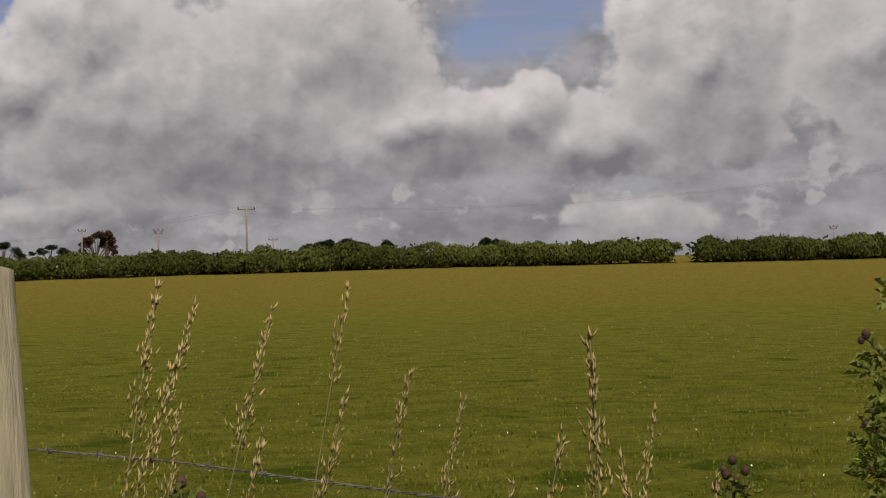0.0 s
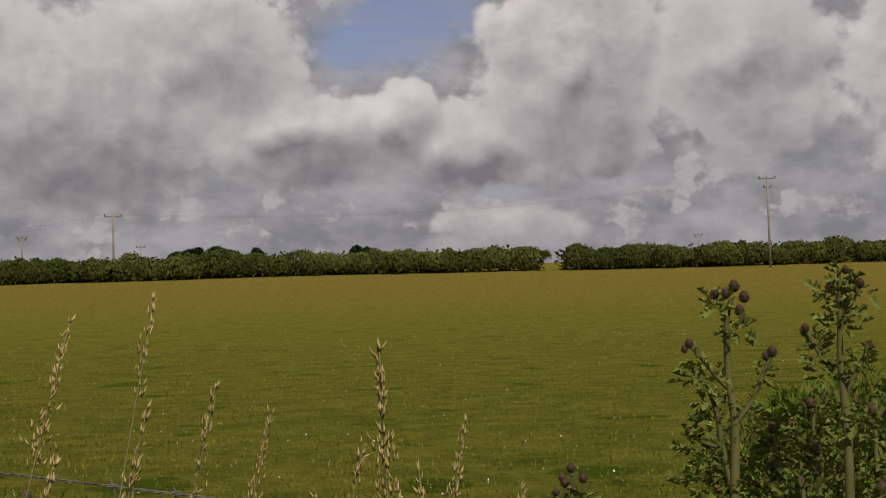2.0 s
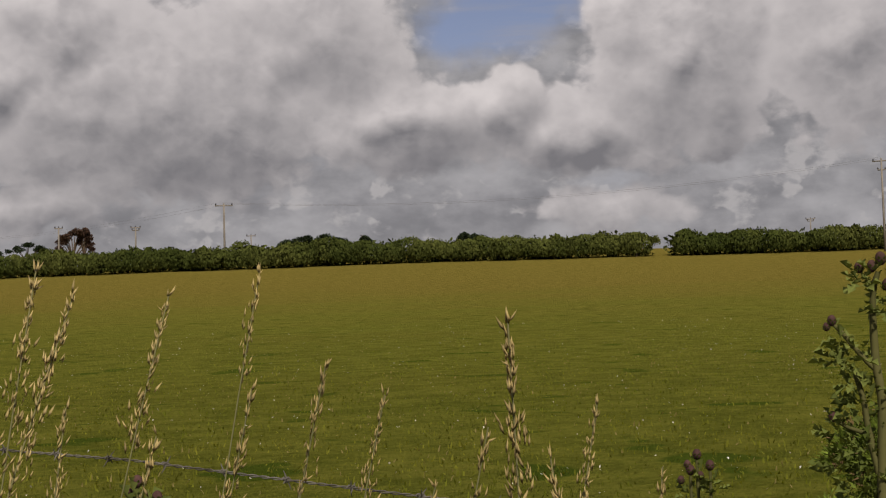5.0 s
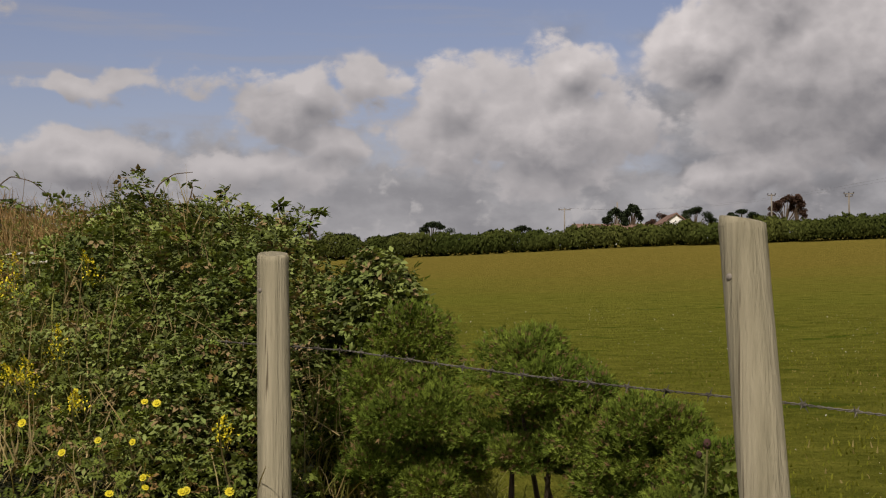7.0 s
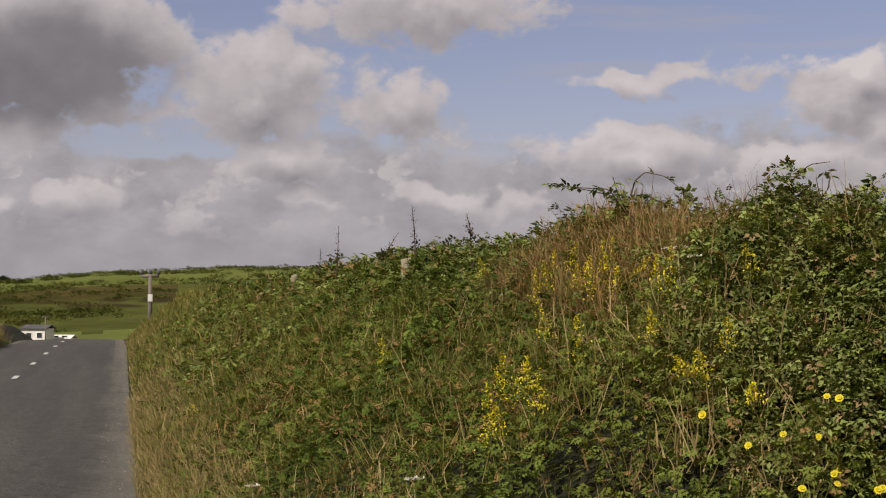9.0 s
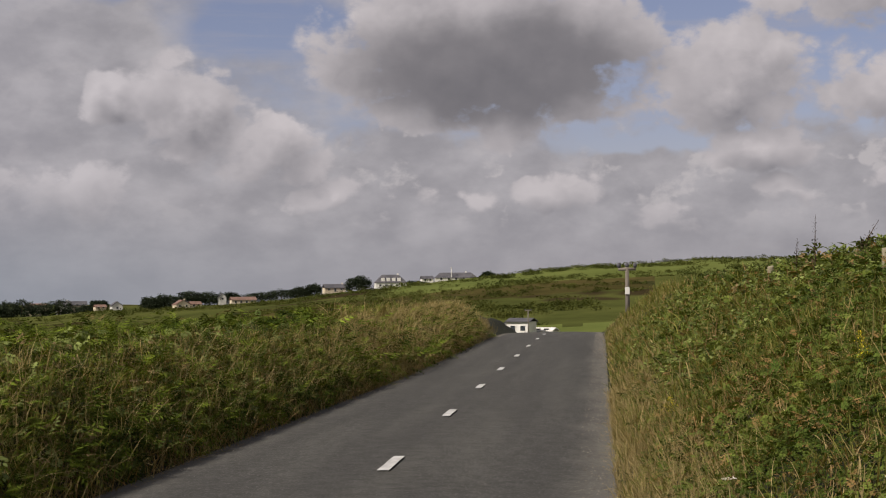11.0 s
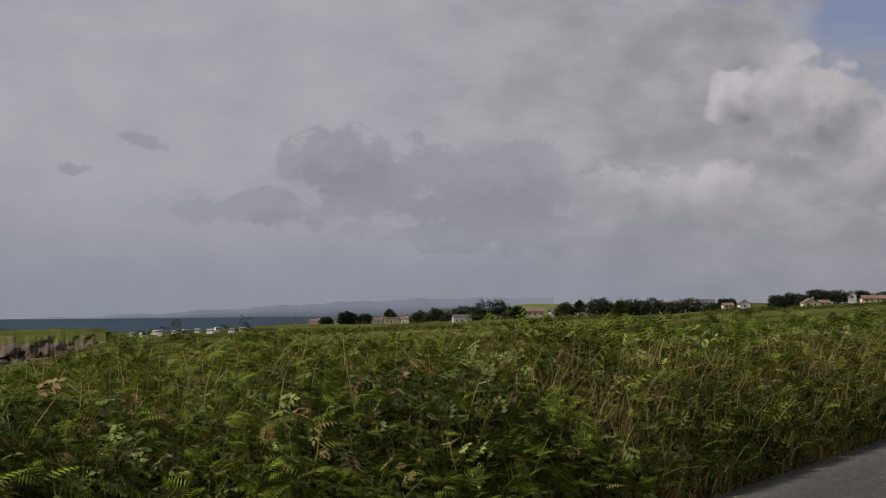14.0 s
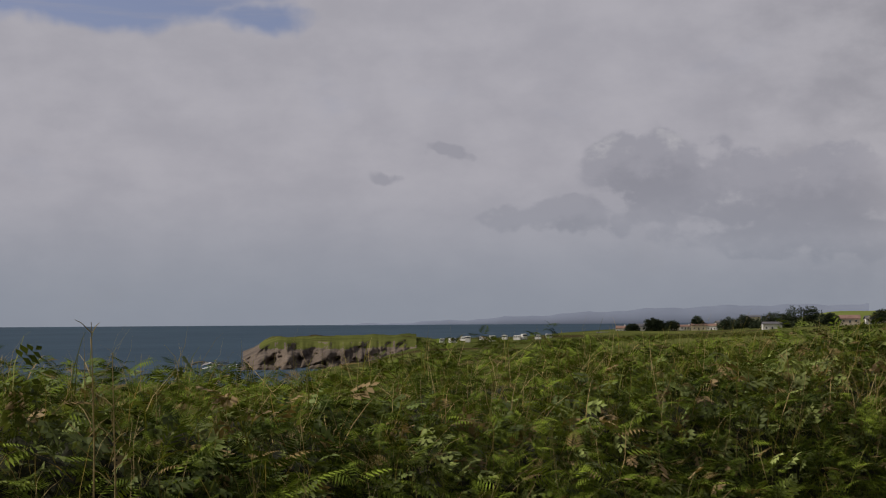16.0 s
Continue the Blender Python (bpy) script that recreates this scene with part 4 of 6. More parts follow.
def dock(at, height, seed):
    """A dark upright seed spike."""
    g = np.random.default_rng(seed)
    ob = thing("dock_plant", "dark dried dock spike standing above the hedge", "plant", "dock spikes")
    ob.matrix_world = Matrix.Translation(at)
    lean = g.normal(0, 0.08, 2)
    part("stem", mesh_np("stem", *tube([(0, 0, -0.3), (lean[0] * 0.5, lean[1] * 0.5, height * 0.5), (lean[0], lean[1], height)], [0.006, 0.005, 0.002], 6), M_BARK), None, ob)
    n = 70
    t = g.random(n)
    p = np.stack([lean[0] * t, lean[1] * t, height * t], -1) + g.normal(0, 0.016, (n, 3))
    v, f = strew(LEAF, p, turn(g.uniform(0, 6.3, n), g.normal(0.6, 0.5, n)), g.uniform(0.02, 0.05, n) * (1.2 - t))
    tagged(part("seeds", mesh_np("seeds", v, f, M_BARK), None, ob, "dark brown seeds"), kind="stuff")


dock((2.3, 17.5, 1.95), 0.60, 1), dock((2.3, 19.1, 1.95), 0.40, 2), dock((2.3, 14.7, 2.0), 0.32, 3)
dock((2.35, 10.9, 2.05), 0.22, 4), dock((2.35, 13.0, 2.05), 0.42, 5)

# leafy end of the thicket behind the second post
g = np.random.default_rng(67)
n = 1400
d_ = g.standard_normal((n, 3))
d_ /= np.linalg.norm(d_, axis=1, keepdims=True)
d_[:, 2] = np.abs(d_[:, 2]) - 0.25
p_ = np.array([2.85, 4.76, 1.60]) + d_ * np.array([0.17, 0.18, 0.28]) * (g.uniform(0.7, 1.08, n) * (1 + 0.2 * wave(d_[:, 0], d_[:, 1] + d_[:, 2], 0.9, 2)))[:, None]
stuff("bramble_spray", [strew(TRIO, p_, turn(g.normal(1.2, 1.2, n), g.normal(-0.2, 0.5, n), g.normal(0, 0.5, n)), 0.034 * g.uniform(0.6, 1.4, n))], [M_BRAMBLE], "large-leaved end of the bramble thicket by the fence", "bramble")

# gorse bushes behind the wire, open below
SPRIG = ([(0, 0, 0), (-0.10, 0.5, 0.02), (0.10, 0.5, 0.02), (0, 1.0, 0), (-0.02, 0.2, 0), (-0.5, 0.75, 0.1), (0.02, 0.3, 0), (0.5, 0.85, 0.1), (0, 0.3, 0.02), (0.05, 0.7, 0.5)],
         [(0, 2, 1), (1, 2, 3), (0, 4, 5), (0, 7, 6), (0, 8, 9)])


def gorse_bush(lobes, foot, seed, label, per=1500, size=0.028, thick=1.0):
    g = np.random.default_rng(seed)
    ob = thing("gorse_bush", label, "bush", "gorse bushes by the fence")
    fx, fy = foot
    fz = float(land_z(fx, fy)) - 0.05
    ob.matrix_world = pose(fx, fy, fz)
    o = np.array([fx, fy, fz])
    tufts = []
    for cx, cy, cz, rx, ry, rz_ in lobes:
        tufts.append((cx, cy, cz, rx * 0.85, ry * 0.85, rz_ * 0.85, True))
        for q in range(4):
            d = g.standard_normal(3)
            d /= np.linalg.norm(d)
            tufts.append((cx + d[0] * rx * 0.75, cy + d[1] * ry * 0.75, cz + d[2] * rz_ * 0.75 - 0.1 * rz_, *(np.array([rx, ry, rz_]) * g.uniform(0.34, 0.62)), False))
    per = int(per / 3.6)
    for k, (cx, cy, cz, rx, ry, rz_, main) in enumerate(tufts):
        c = np.array([cx, cy, cz]) - o
        if main:
            mid_ = c * 0.5 + g.normal(0, 0.06, 3)
            v, f = tube([(g.normal(0, 0.03), g.normal(0, 0.03), -0.05), mid_ * (1, 1, 0.8), c * (1, 1, 0.9)], [0.016 * thick, 0.011 * thick, 0.004 * thick], 7, 0.08, seed + k)
            part("branch", mesh_np("branch", v, f, M_BARK), None, ob, "bare dark branch")
        n = per
        d = g.standard_normal((n, 3))
        d /= np.linalg.norm(d, axis=1, keepdims=True)
        d[:, 2] = np.where(d[:, 2] < -0.35, -0.35 * g.random(n), d[:, 2])
        lump = 1 + 0.24 * wave(d[:, 0] + c[0], d[:, 1] + d[:, 2], 0.8, seed + k) + 0.12 * wave(d[:, 0] * 2, d[:, 2] * 2, 0.7, k)
        p = c + d * np.array([rx, ry, rz_]) * 1.1 * (lump * g.uniform(0.72, 1.03, n))[:, None]
        yaw = np.arctan2(-d[:, 0], d[:, 1]) + g.normal(0, 0.5, n)
        v, f = strew(SPRIG, p, turn(yaw, np.arcsin(np.clip(d[:, 2], -1, 1)) * 0.8 + 0.3 + g.normal(0, 0.35, n), g.uniform(0, 6.3, n)), size * g.uniform(0.6, 1.4, n))
        part("foliage", mesh_np("foliage", v, f, M_GORSE), None, ob)
    return ob


gorse_bush([(2.94, 4.90, 1.44, 0.23, 0.23, 0.19), (2.86, 4.60, 1.40, 0.23, 0.22, 0.19), (2.80, 4.40, 1.28, 0.20, 0.20, 0.18), (2.72, 4.78, 1.20, 0.23, 0.23, 0.16), (2.78, 4.42, 1.08, 0.18, 0.20, 0.12)], (2.9, 4.5), 1, "spreading gorse bush, fresh green over bare dark branches", 7000, 0.019)
gorse_bush([(2.88, 3.98, 1.43, 0.18, 0.18, 0.14), (2.85, 3.78, 1.36, 0.16, 0.16, 0.14), (2.90, 4.04, 1.25, 0.18, 0.17, 0.13), (2.84, 3.80, 1.18, 0.13, 0.13, 0.09)], (2.88, 3.95), 2, "small rounded gorse bush with bare stems below", 6000, 0.018)
gorse_bush([(2.88, 3.58, 1.24, 0.17, 0.15, 0.14), (2.86, 3.36, 1.22, 0.18, 0.18, 0.14), (2.86, 3.12, 1.12, 0.17, 0.18, 0.13), (2.9, 2.88, 1.04, 0.16, 0.18, 0.11)], (2.87, 3.3), 3, "low gorse bush beside the wire fence", 5600, 0.018)

# tufts and small flowers in the near part of the pasture
g = np.random.default_rng(66)
n = 60000
far_ = 3.6 + 46 * g.random(n) ** 1.5
az_ = g.uniform(-84, -27, n)
tx, ty = spot(az_, far_)
keep = (tx > 3.0) & ~((ty > 4.0) & (tx < 4.2))
tx, ty, far_ = tx[keep], ty[keep], far_[keep]
n = len(tx)
h = g.uniform(0.014, 0.034, n) * (1 + 0.5 * wave(tx, ty, 1.5, 2)) * (1 - 0.6 * ss(10, 45, far_))
stuff("pasture_grass", [strew(BLADE, np.stack([tx, ty, land_z(tx, ty) - 0.005], -1), turn(g.uniform(0, 6.3, n), g.normal(-0.3, 0.5, n)), np.stack([0.16 + 0.012 * far_, h, h], -1))], [M_TUFT], "short grazed grass blades in the pasture", "grass")
n = 1500
far_ = 4.5 + 36 * g.random(n) ** 1.3
tx, ty = spot(g.uniform(-84, -30, n), far_)
keep = (tx > 3.2) & ~((ty > 4.0) & (tx < 4.4))
tx, ty, far_ = tx[keep], ty[keep], far_[keep]
n = len(tx)
stuff("pasture_flowers", [strew(PETAL, np.stack([tx, ty, land_z(tx, ty) + 0.04], -1), turn(g.uniform(0, 6.3, n), g.normal(0.5, 0.3, n)), g.uniform(0.008, 0.014, n) * (1 + far_ / 30))], [M_WHITE_FLOWER], "scattered small pale clover flowers in the pasture", "flowers")

# ---------------------------------------------------------------- bracken hedge on the seaward side
def frond(pairs, fine):
    """A bracken frond of length 1 along +y, arching down to the tip, all in one piece; fine: how broad its pinnae are."""
    arch = lambda t: np.array([0, t, 0.30 * t - 0.42 * t * t])
    ts = np.concatenate([[0.0], 0.16 + 0.82 * np.arange(pairs) / (pairs - 1)])
    v = []
    for t in ts:
        w = 0.008 - 0.006 * t
        v += [arch(t) - (w, 0, 0), arch(t) + (w, 0, 0)]
    f = []
    for i in range(pairs):
        a = 2 * i
        f += [(a, a + 1, a + 3), (a, a + 3, a + 2)]
    for i, t in enumerate(ts[1:], 1):
        size = 0.36 * math.sin(math.pi * min(1, (t + 0.12)) ** 0.75) ** 0.9 + 0.03
        for side in (-1, 1):
            base, lead = arch(t), 0.55
            out = np.array([side * math.cos(lead), math.sin(lead), -0.18])
            wide_ = np.array([0, 1, 0]) * (size * fine + 0.006)
            mid_ = base + out * size * 0.4 + np.array([0, 0, 0.012])
            n, b = len(v), 2 * i + (side > 0)
            v += [mid_ - wide_ + (0, 0, -0.02), mid_ + wide_ + (0, 0, -0.02), base + out * size + (0, 0.02, -0.03)]
            f += [(b, n, n + 2), (b, n + 2, n + 1)]
    return np.array(v), np.array(f)


FROND, FROND_FAR = frond(9, 0.085), frond(5, 0.15)


def fronds_l(n, y0, y1, x0, x1, size, depth, shape, seed):
    g = np.random.default_rng(seed)
    y = y0 + (y1 - y0) * g.random(n)
    x = x0 + (x1 - x0) * g.random(n) ** 1.3
    z = road_z(y) + growth_l(x, y) - depth * g.random(n) ** 1.6 - 0.03
    yaw = np.where(x > ROAD_L - 1.2, g.normal(-1.5, 1.0, n), g.uniform(0, 6.28, n))
    return strew(shape, np.stack([x, y, z], -1), turn(yaw, g.normal(-0.12, 0.5, n), g.normal(0, 0.5, n)), size * g.uniform(0.5, 1.35, n))


def bracken_clumps(n, y0, y1, x0, x1, reach, each, shape, seed):
    """Domed clumps of fronds that spring from a crown and droop outwards, with dark gaps between the clumps."""
    g = np.random.default_rng(seed)
    cy, cx = y0 + (y1 - y0) * g.random(n), x0 + (x1 - x0) * g.random(n) ** 1.15
    r = reach * g.uniform(0.6, 1.4, n)
    top = road_z(cy) + growth_l(cx, cy) + g.normal(0, 0.05, n) + 0.15 * (r - reach)
    i = np.repeat(np.arange(n), each)
    m = len(i)
    yaw = g.uniform(0, 6.283, m)
    tier = g.random(m)
    out = r[i] * (0.05 + 0.45 * tier)
    at = np.stack([cx[i] - np.sin(yaw) * out, cy[i] + np.cos(yaw) * out, top[i] - 0.06 - r[i] * (0.15 * tier + 0.55 * tier ** 3)], -1)
    return strew(shape, at, turn(yaw + g.normal(0, 0.25, m), 0.45 - 0.9 * tier + g.normal(0, 0.22, m), g.normal(0, 0.35, m)), r[i] * g.uniform(0.6, 1.05, m))


stuff("bracken", [bracken_clumps(1900, 1.8, 13, ROAD_L - 0.2, -9.0, 0.155, 9, FROND, 71), bracken_clumps(1300, 12.5, 28, ROAD_L - 0.15, -8.0, 0.21, 9, FROND_FAR, 72),
                  bracken_clumps(800, 28, 58, ROAD_L - 0.15, -8.0, 0.40, 9, FROND_FAR, 73), fronds_l(1600, 1.8, 13, ROAD_L - 0.12, -5.6, 0.20, 0.55, FROND, 77), fronds_l(4200, 12.5, 30, ROAD_L - 0.10, -5.4, 0.22, 0.5, FROND_FAR, 79)],
      [M_BRACKEN], "thick green bracken along the seaward side of the road", "bracken")
stuff("dead_bracken", [bracken_clumps(4, 3.4, 3.9, -4.7, -4.1, 0.16, 8, FROND, 86)], [M_RUST], "rust-brown dead bracken fronds among the green", "bracken")


def dry_stalk(tip, seed):
    """A bleached dead stem with a few wispy side branches."""
    g = np.random.default_rng(seed)
    x, y, z = tip
    z0 = float(road_z(y) + growth_l(x, y)) - 0.3
    ob = thing("dry_stalk", "bleached dead plant stem standing above the bracken", "plant", "dry stems")
    ob.matrix_world = pose(x, y, z0)
    h = z - z0
    part("stem", mesh_np("stem", *tube([(0.02, 0, 0), (0.01, 0.01, h * 0.5), (0, 0, h)], [0.005, 0.004, 0.0015], 6), M_DRY), None, ob)
    for k in range(9):
        t, a = g.uniform(0.45, 0.98), g.uniform(0, 6.3)
        q = np.array([0.01 * (1 - t), 0, h * t])
        d = np.array([math.cos(a), math.sin(a), 0.9]) * g.uniform(0.04, 0.10)
        part("side_branch", mesh_np("side_branch", *tube([q, q + d * 0.6, q + d * (1, 1, 0.8)], [0.0022, 0.0018, 0.001], 5), M_DRY), None, ob)


dry_stalk((-5.11, 4.04, 1.58), 1), dry_stalk((-4.90, 3.99, 1.46), 2)
stuff("hedge_herbs", [(lambda s: s)(strew(PINNATE, *(lambda g, n: (np.stack([(xx := ROAD_L - 0.1 - 1.6 * g.random(n) ** 0.8), (yy := 2 + 26 * g.random(n)), road_z(yy) + growth_l(xx, yy) - 0.28 * g.random(n)], -1),
                                              turn(g.normal(-1.5, 1.2, n), g.normal(-0.3, 0.6, n), g.normal(0, 0.5, n)), 0.13 * g.uniform(0.6, 1.3, n)))(np.random.default_rng(74), 5500)))],
      [M_BRAMBLE], "dark nettles and leaves in the face of the roadside growth", "herbs")
face_l = lambda x, y: road_z(y) + growth_l(x, y) - 0.25
stuff("hedge_grass", [grass(2400, 2, 14, -5.9, ROAD_L - 0.05, 0.42, 75, face_l, 0.6, 0.4, 0.6), grass(4200, 14, 58, -5.4, ROAD_L - 0.02, 0.45, 76, face_l, 1.2, 0.4, 0.5),
                      grass(1200, 2, 14, -8.5, -5.4, 0.36, 78, lambda x, y: face_l(x, y) + 0.10, 0.6, 0.4, 0.5)], [M_GRASS], "long grass threaded through the bracken", "grass")
stuff("straw_stems", [grass(2300, 2, 14, -7.4, ROAD_L - 0.35, 0.40, 81, lambda x, y: face_l(x, y) + 0.12, 0.36, 0.4, 0.8), grass(9000, 11, 34, -5.4, ROAD_L, 0.44, 82, lambda x, y: face_l(x, y) + 0.12, 0.50, 0.4, 0.7),
                      grass(9000, 32, 60, -6.0, ROAD_L, 0.50, 83, lambda x, y: face_l(x, y) + 0.15, 1.0, 0.4, 0.5), grass(700, 4, 40, ROAD_L - 0.25, ROAD_L + 0.08, 0.18, 84, lambda x, y: road_z(y) + 0.02, 0.8, 0.3, 0.9)],
      [M_DRY], "bleached grass stems in the roadside growth", "grass")
stuff("dead_litter", [grass(6500, 4, 50, ROAD_L - 0.55, ROAD_L + 0.06, 0.30, 85, lambda x, y: road_z(y) + 0.02 + 0.5 * np.clip(ROAD_L - x, 0, 1), 0.6, 0.3, 1.0)], [M_RUST], "brown dead stems at the foot of the growth", "litter")

# ---------------------------------------------------------------- plants close to the camera
def seed_grass(foot, tip, seed, full=1.0, label="tall pale grass stem with a loose seed head"):
    """A grass stem bent by the wind, with spikelets in the top part."""
    g = np.random.default_rng(seed)
    ob = thing("grass_stem", label, "grass stem", "seeding grass stems by the fence")
    foot, tip = np.array(foot, float), np.array(tip, float)
    ob.matrix_world = Matrix.Translation(foot)
    t = np.linspace(0, 1, 26)[:, None]
    rel = tip - foot
    line = np.concatenate([rel[:2] * t ** 2.2, rel[2] * (t - 0.05 * t ** 4) / 0.95], 1)
    part("stem", mesh_np("stem", *tube(line, np.linspace(0.0008, 0.0003, 26), 5), M_STALK), None, ob)
    n = int(30 + 52 * full)
    k = g.uniform(0.0, 1.0, n) ** 0.9
    long = 0.058 * (0.75 + 0.35 * full)
    d = (line[-1] - line[-6]) / np.linalg.norm(line[-1] - line[-6])
    yaw0 = math.atan2(-d[0], d[1])
    tilt = math.asin(max(-1, min(1, d[2])))
    knots = np.round(k * 9) / 9
    k = knots + (k - knots) * (0.5 if full < 2 else 1.0)
    u = 1 - k * long / max(rel[2], 0.2)
    at = np.stack([np.interp(u, t[:, 0], line[:, i]) for i in range(3)], -1)
    side = g.normal(0, 0.0013, (n, 3)) * (0.25 + 1.5 * k)[:, None] * min(0.6 + full * 0.5, 1.6)
    SPIKE = ([(0, 0, 0), (-0.11, 0.4, 0.05), (0.11, 0.4, 0.05), (0, 0.4, -0.08), (0, 1, 0)], [(0, 2, 1), (0, 3, 2), (0, 1, 3), (1, 2, 4), (2, 3, 4), (3, 1, 4)])
    v, f = strew(SPIKE, at + side, turn(yaw0 + g.normal(0, 0.8, n), tilt + g.normal(-0.1, 0.30, n), g.uniform(0, 6.3, n)), g.uniform(0.0030, 0.0058, n))
    part("seed_head", mesh_np("seed_head", v, f, M_SEED), None, ob, "pale straw-coloured spikelets")["kind"] = "stuff"


def stem_at(az, far, el_top, lean, seed, full):
    """A stem seen from beside the first post at that bearing; its tip at a height angle, leaning sideways by some centimetres."""
    dx, dy = spot(az, far)
    x, y = 0.358 + float(dx), 0.275 + float(dy)
    z = EYE + far * math.tan(radians(el_top))
    sx, sy = spot(az - 90, 1.0)
    seed_grass((x - float(sx) * lean, y - float(sy) * lean, float(land_z(x, y)) - 0.02), (x, y, z), seed, full)


for i, (az, far, el, lean, full) in enumerate([(-46.66, 0.54, 3.6, 0.1, 1.3), (-48.2, 0.51, 2.75, 0.2, 2.2), (-51.6, 0.56, 2.55, 0.15, 1.2), (-54.95, 0.61, 3.3, 0.112, 0.5), (-57.5, 0.59, -0.45, 0.125, 0.7),
                                                (-59.8, 0.59, -1.6, 0.125, 0.6), (-65.6, 0.43, 1.5, -0.019, 2.6), (-64.2, 0.51, -2.9, 0.125, 0.8), (-68, 0.61, -2.2, 0.1, 0.8), (-51.1, 0.54, -2.9, 0.15, 0.8),
                                                (-56.6, 0.57, -4.8, 0.15, 0.7), (-47.6, 0.57, -1.7, 0.075, 0.5), (-66.7, 0.49, -4.1, -0.075, 0.5), (-54.7, 0.57, -1.2, 0.125, 0.9), (-61.9, 0.54, -5.2, 0.15, 0.6), (-70.6, 0.57, -4.6, 0.05, 0.5)]):
    stem_at(az, far, el, lean, 300 + i, full)

SPINY = ([(0, 0, 0), (-0.09, 0.20, 0.10), (0.09, 0.20, 0.10), (-0.36, 0.40, 0.26), (0.36, 0.40, 0.26), (-0.06, 0.50, 0.03), (0.06, 0.50, 0.03), (-0.30, 0.80, 0.26), (0.30, 0.80, 0.26), (0, 1.15, -0.05), (0, 0.4, -0.06)],
         [(0, 10, 1), (0, 2, 10), (1, 5, 3), (2, 4, 6), (1, 10, 5), (2, 6, 10), (5, 9, 7), (6, 8, 9), (5, 10, 9), (6, 9, 10)])


def thistle(foot, joints, buds, clusters, seed, label="prickly creeping thistle with purple-brown buds", leaf_size=0.0085):
    """A thistle: stem and side shoots through joints, round scaly buds, tufts of spiny leaves (place, reach, count)."""
    g = np.random.default_rng(seed)
    ob = thing("thistle", label, "thistle", "thistles on the verge")
    foot = np.array(foot, float)
    ob.matrix_world = Matrix.Translation(foot)
    for k, (pts, r0, r1) in enumerate(joints):
        p = np.array(pts, float) - foot
        t = np.linspace(0, 1, 14)
        line = np.stack([np.interp(t, np.linspace(0, 1, len(p)), p[:, i]) for i in range(3)], -1)
        line[1:-1] = (line[:-2] + 2 * line[1:-1] + line[2:]) / 4
        part("stem" if k == 0 else "shoot", mesh_np("stem", *tube(line, np.linspace(r0, r1, 14), 8, 0.06, seed + k), M_THISTLE_STEM), None, ob)
        # spiny wings along the stem
        n = 26 if k == 0 else 14
        i = g.integers(3, 14, n)
        v, f = strew(SPINY, line[i] + g.normal(0, 0.001, (n, 3)), turn(g.uniform(0, 6.3, n), g.normal(0.7, 0.4, n), g.normal(0, 0.5, n)), g.uniform(0.4, 1.0, n) * leaf_size * 0.6)
        part("spiny_wing", mesh_np("spiny_wing", v, f, M_THISTLE), None, ob)["kind"] = "stuff"
    for c, r in buds:
        c = np.array(c, float) - foot
        bm = bmesh.new()
        r = r * 0.76
        bmesh.ops.create_uvsphere(bm, u_segments=12, v_segments=9, radius=r)
        for v in bm.verts:
            v.co.z *= 1.15 if v.co.z < 0 else 1.35
            v.co.x *= 1 + 0.06 * math.sin(v.co.z * 4000 + v.co.y * 900)
            v.co += Vector(c)
        part("bud", bm, M_PURPLE, ob, "round purple-brown bud", smooth=True)
        n = 14
        a = np.linspace(0, 6.28, n, endpoint=False)
        v, f = strew(LEAF, np.stack([c[0] + r * 0.75 * np.cos(a), c[1] + r * 0.75 * np.sin(a), c[2] - r * (0.8 - 0.5 * (np.arange(n) % 2))], -1), turn(a - 1.57, np.full(n, 0.9)), np.full(n, r * 1.1))
        part("calyx", mesh_np("calyx", v, f, M_THISTLE), None, ob, "green scaly calyx under a bud")
    for c, reach, n in clusters:
        c = np.array(c, float) - foot
        for k in range(n):
            d = g.standard_normal(3)
            d /= np.linalg.norm(d)
            d[2] = d[2] * 0.9 + 0.1
            at = c + d * reach * g.uniform(0.15, 0.75)
            yaw = math.atan2(-d[0], d[1]) + g.normal(0, 0.4)
            v, f = strew(SPINY, [at], turn([yaw], [math.asin(max(-1, min(1, d[2]))) * 0.6 + g.normal(0.1, 0.4)], [g.normal(0, 0.6)]), np.array([g.uniform(0.55, 1.25)]) * leaf_size)
            part("leaf", mesh_np("leaf", v, f, M_THISTLE), None, ob)
    return ob


def P(az, el, far=0.96):
    """A point that far from where the camera stands when it faces the thistles."""
    dx, dy = spot(az, far * math.cos(radians(el)))
    return 0.315 + float(dx), 0.209 + float(dy), 1.609 + far * math.sin(radians(el))


def rooted(az, far):
    x, y, _ = P(az, 0, far)
    return x, y, float(land_z(x, y)) - 0.02


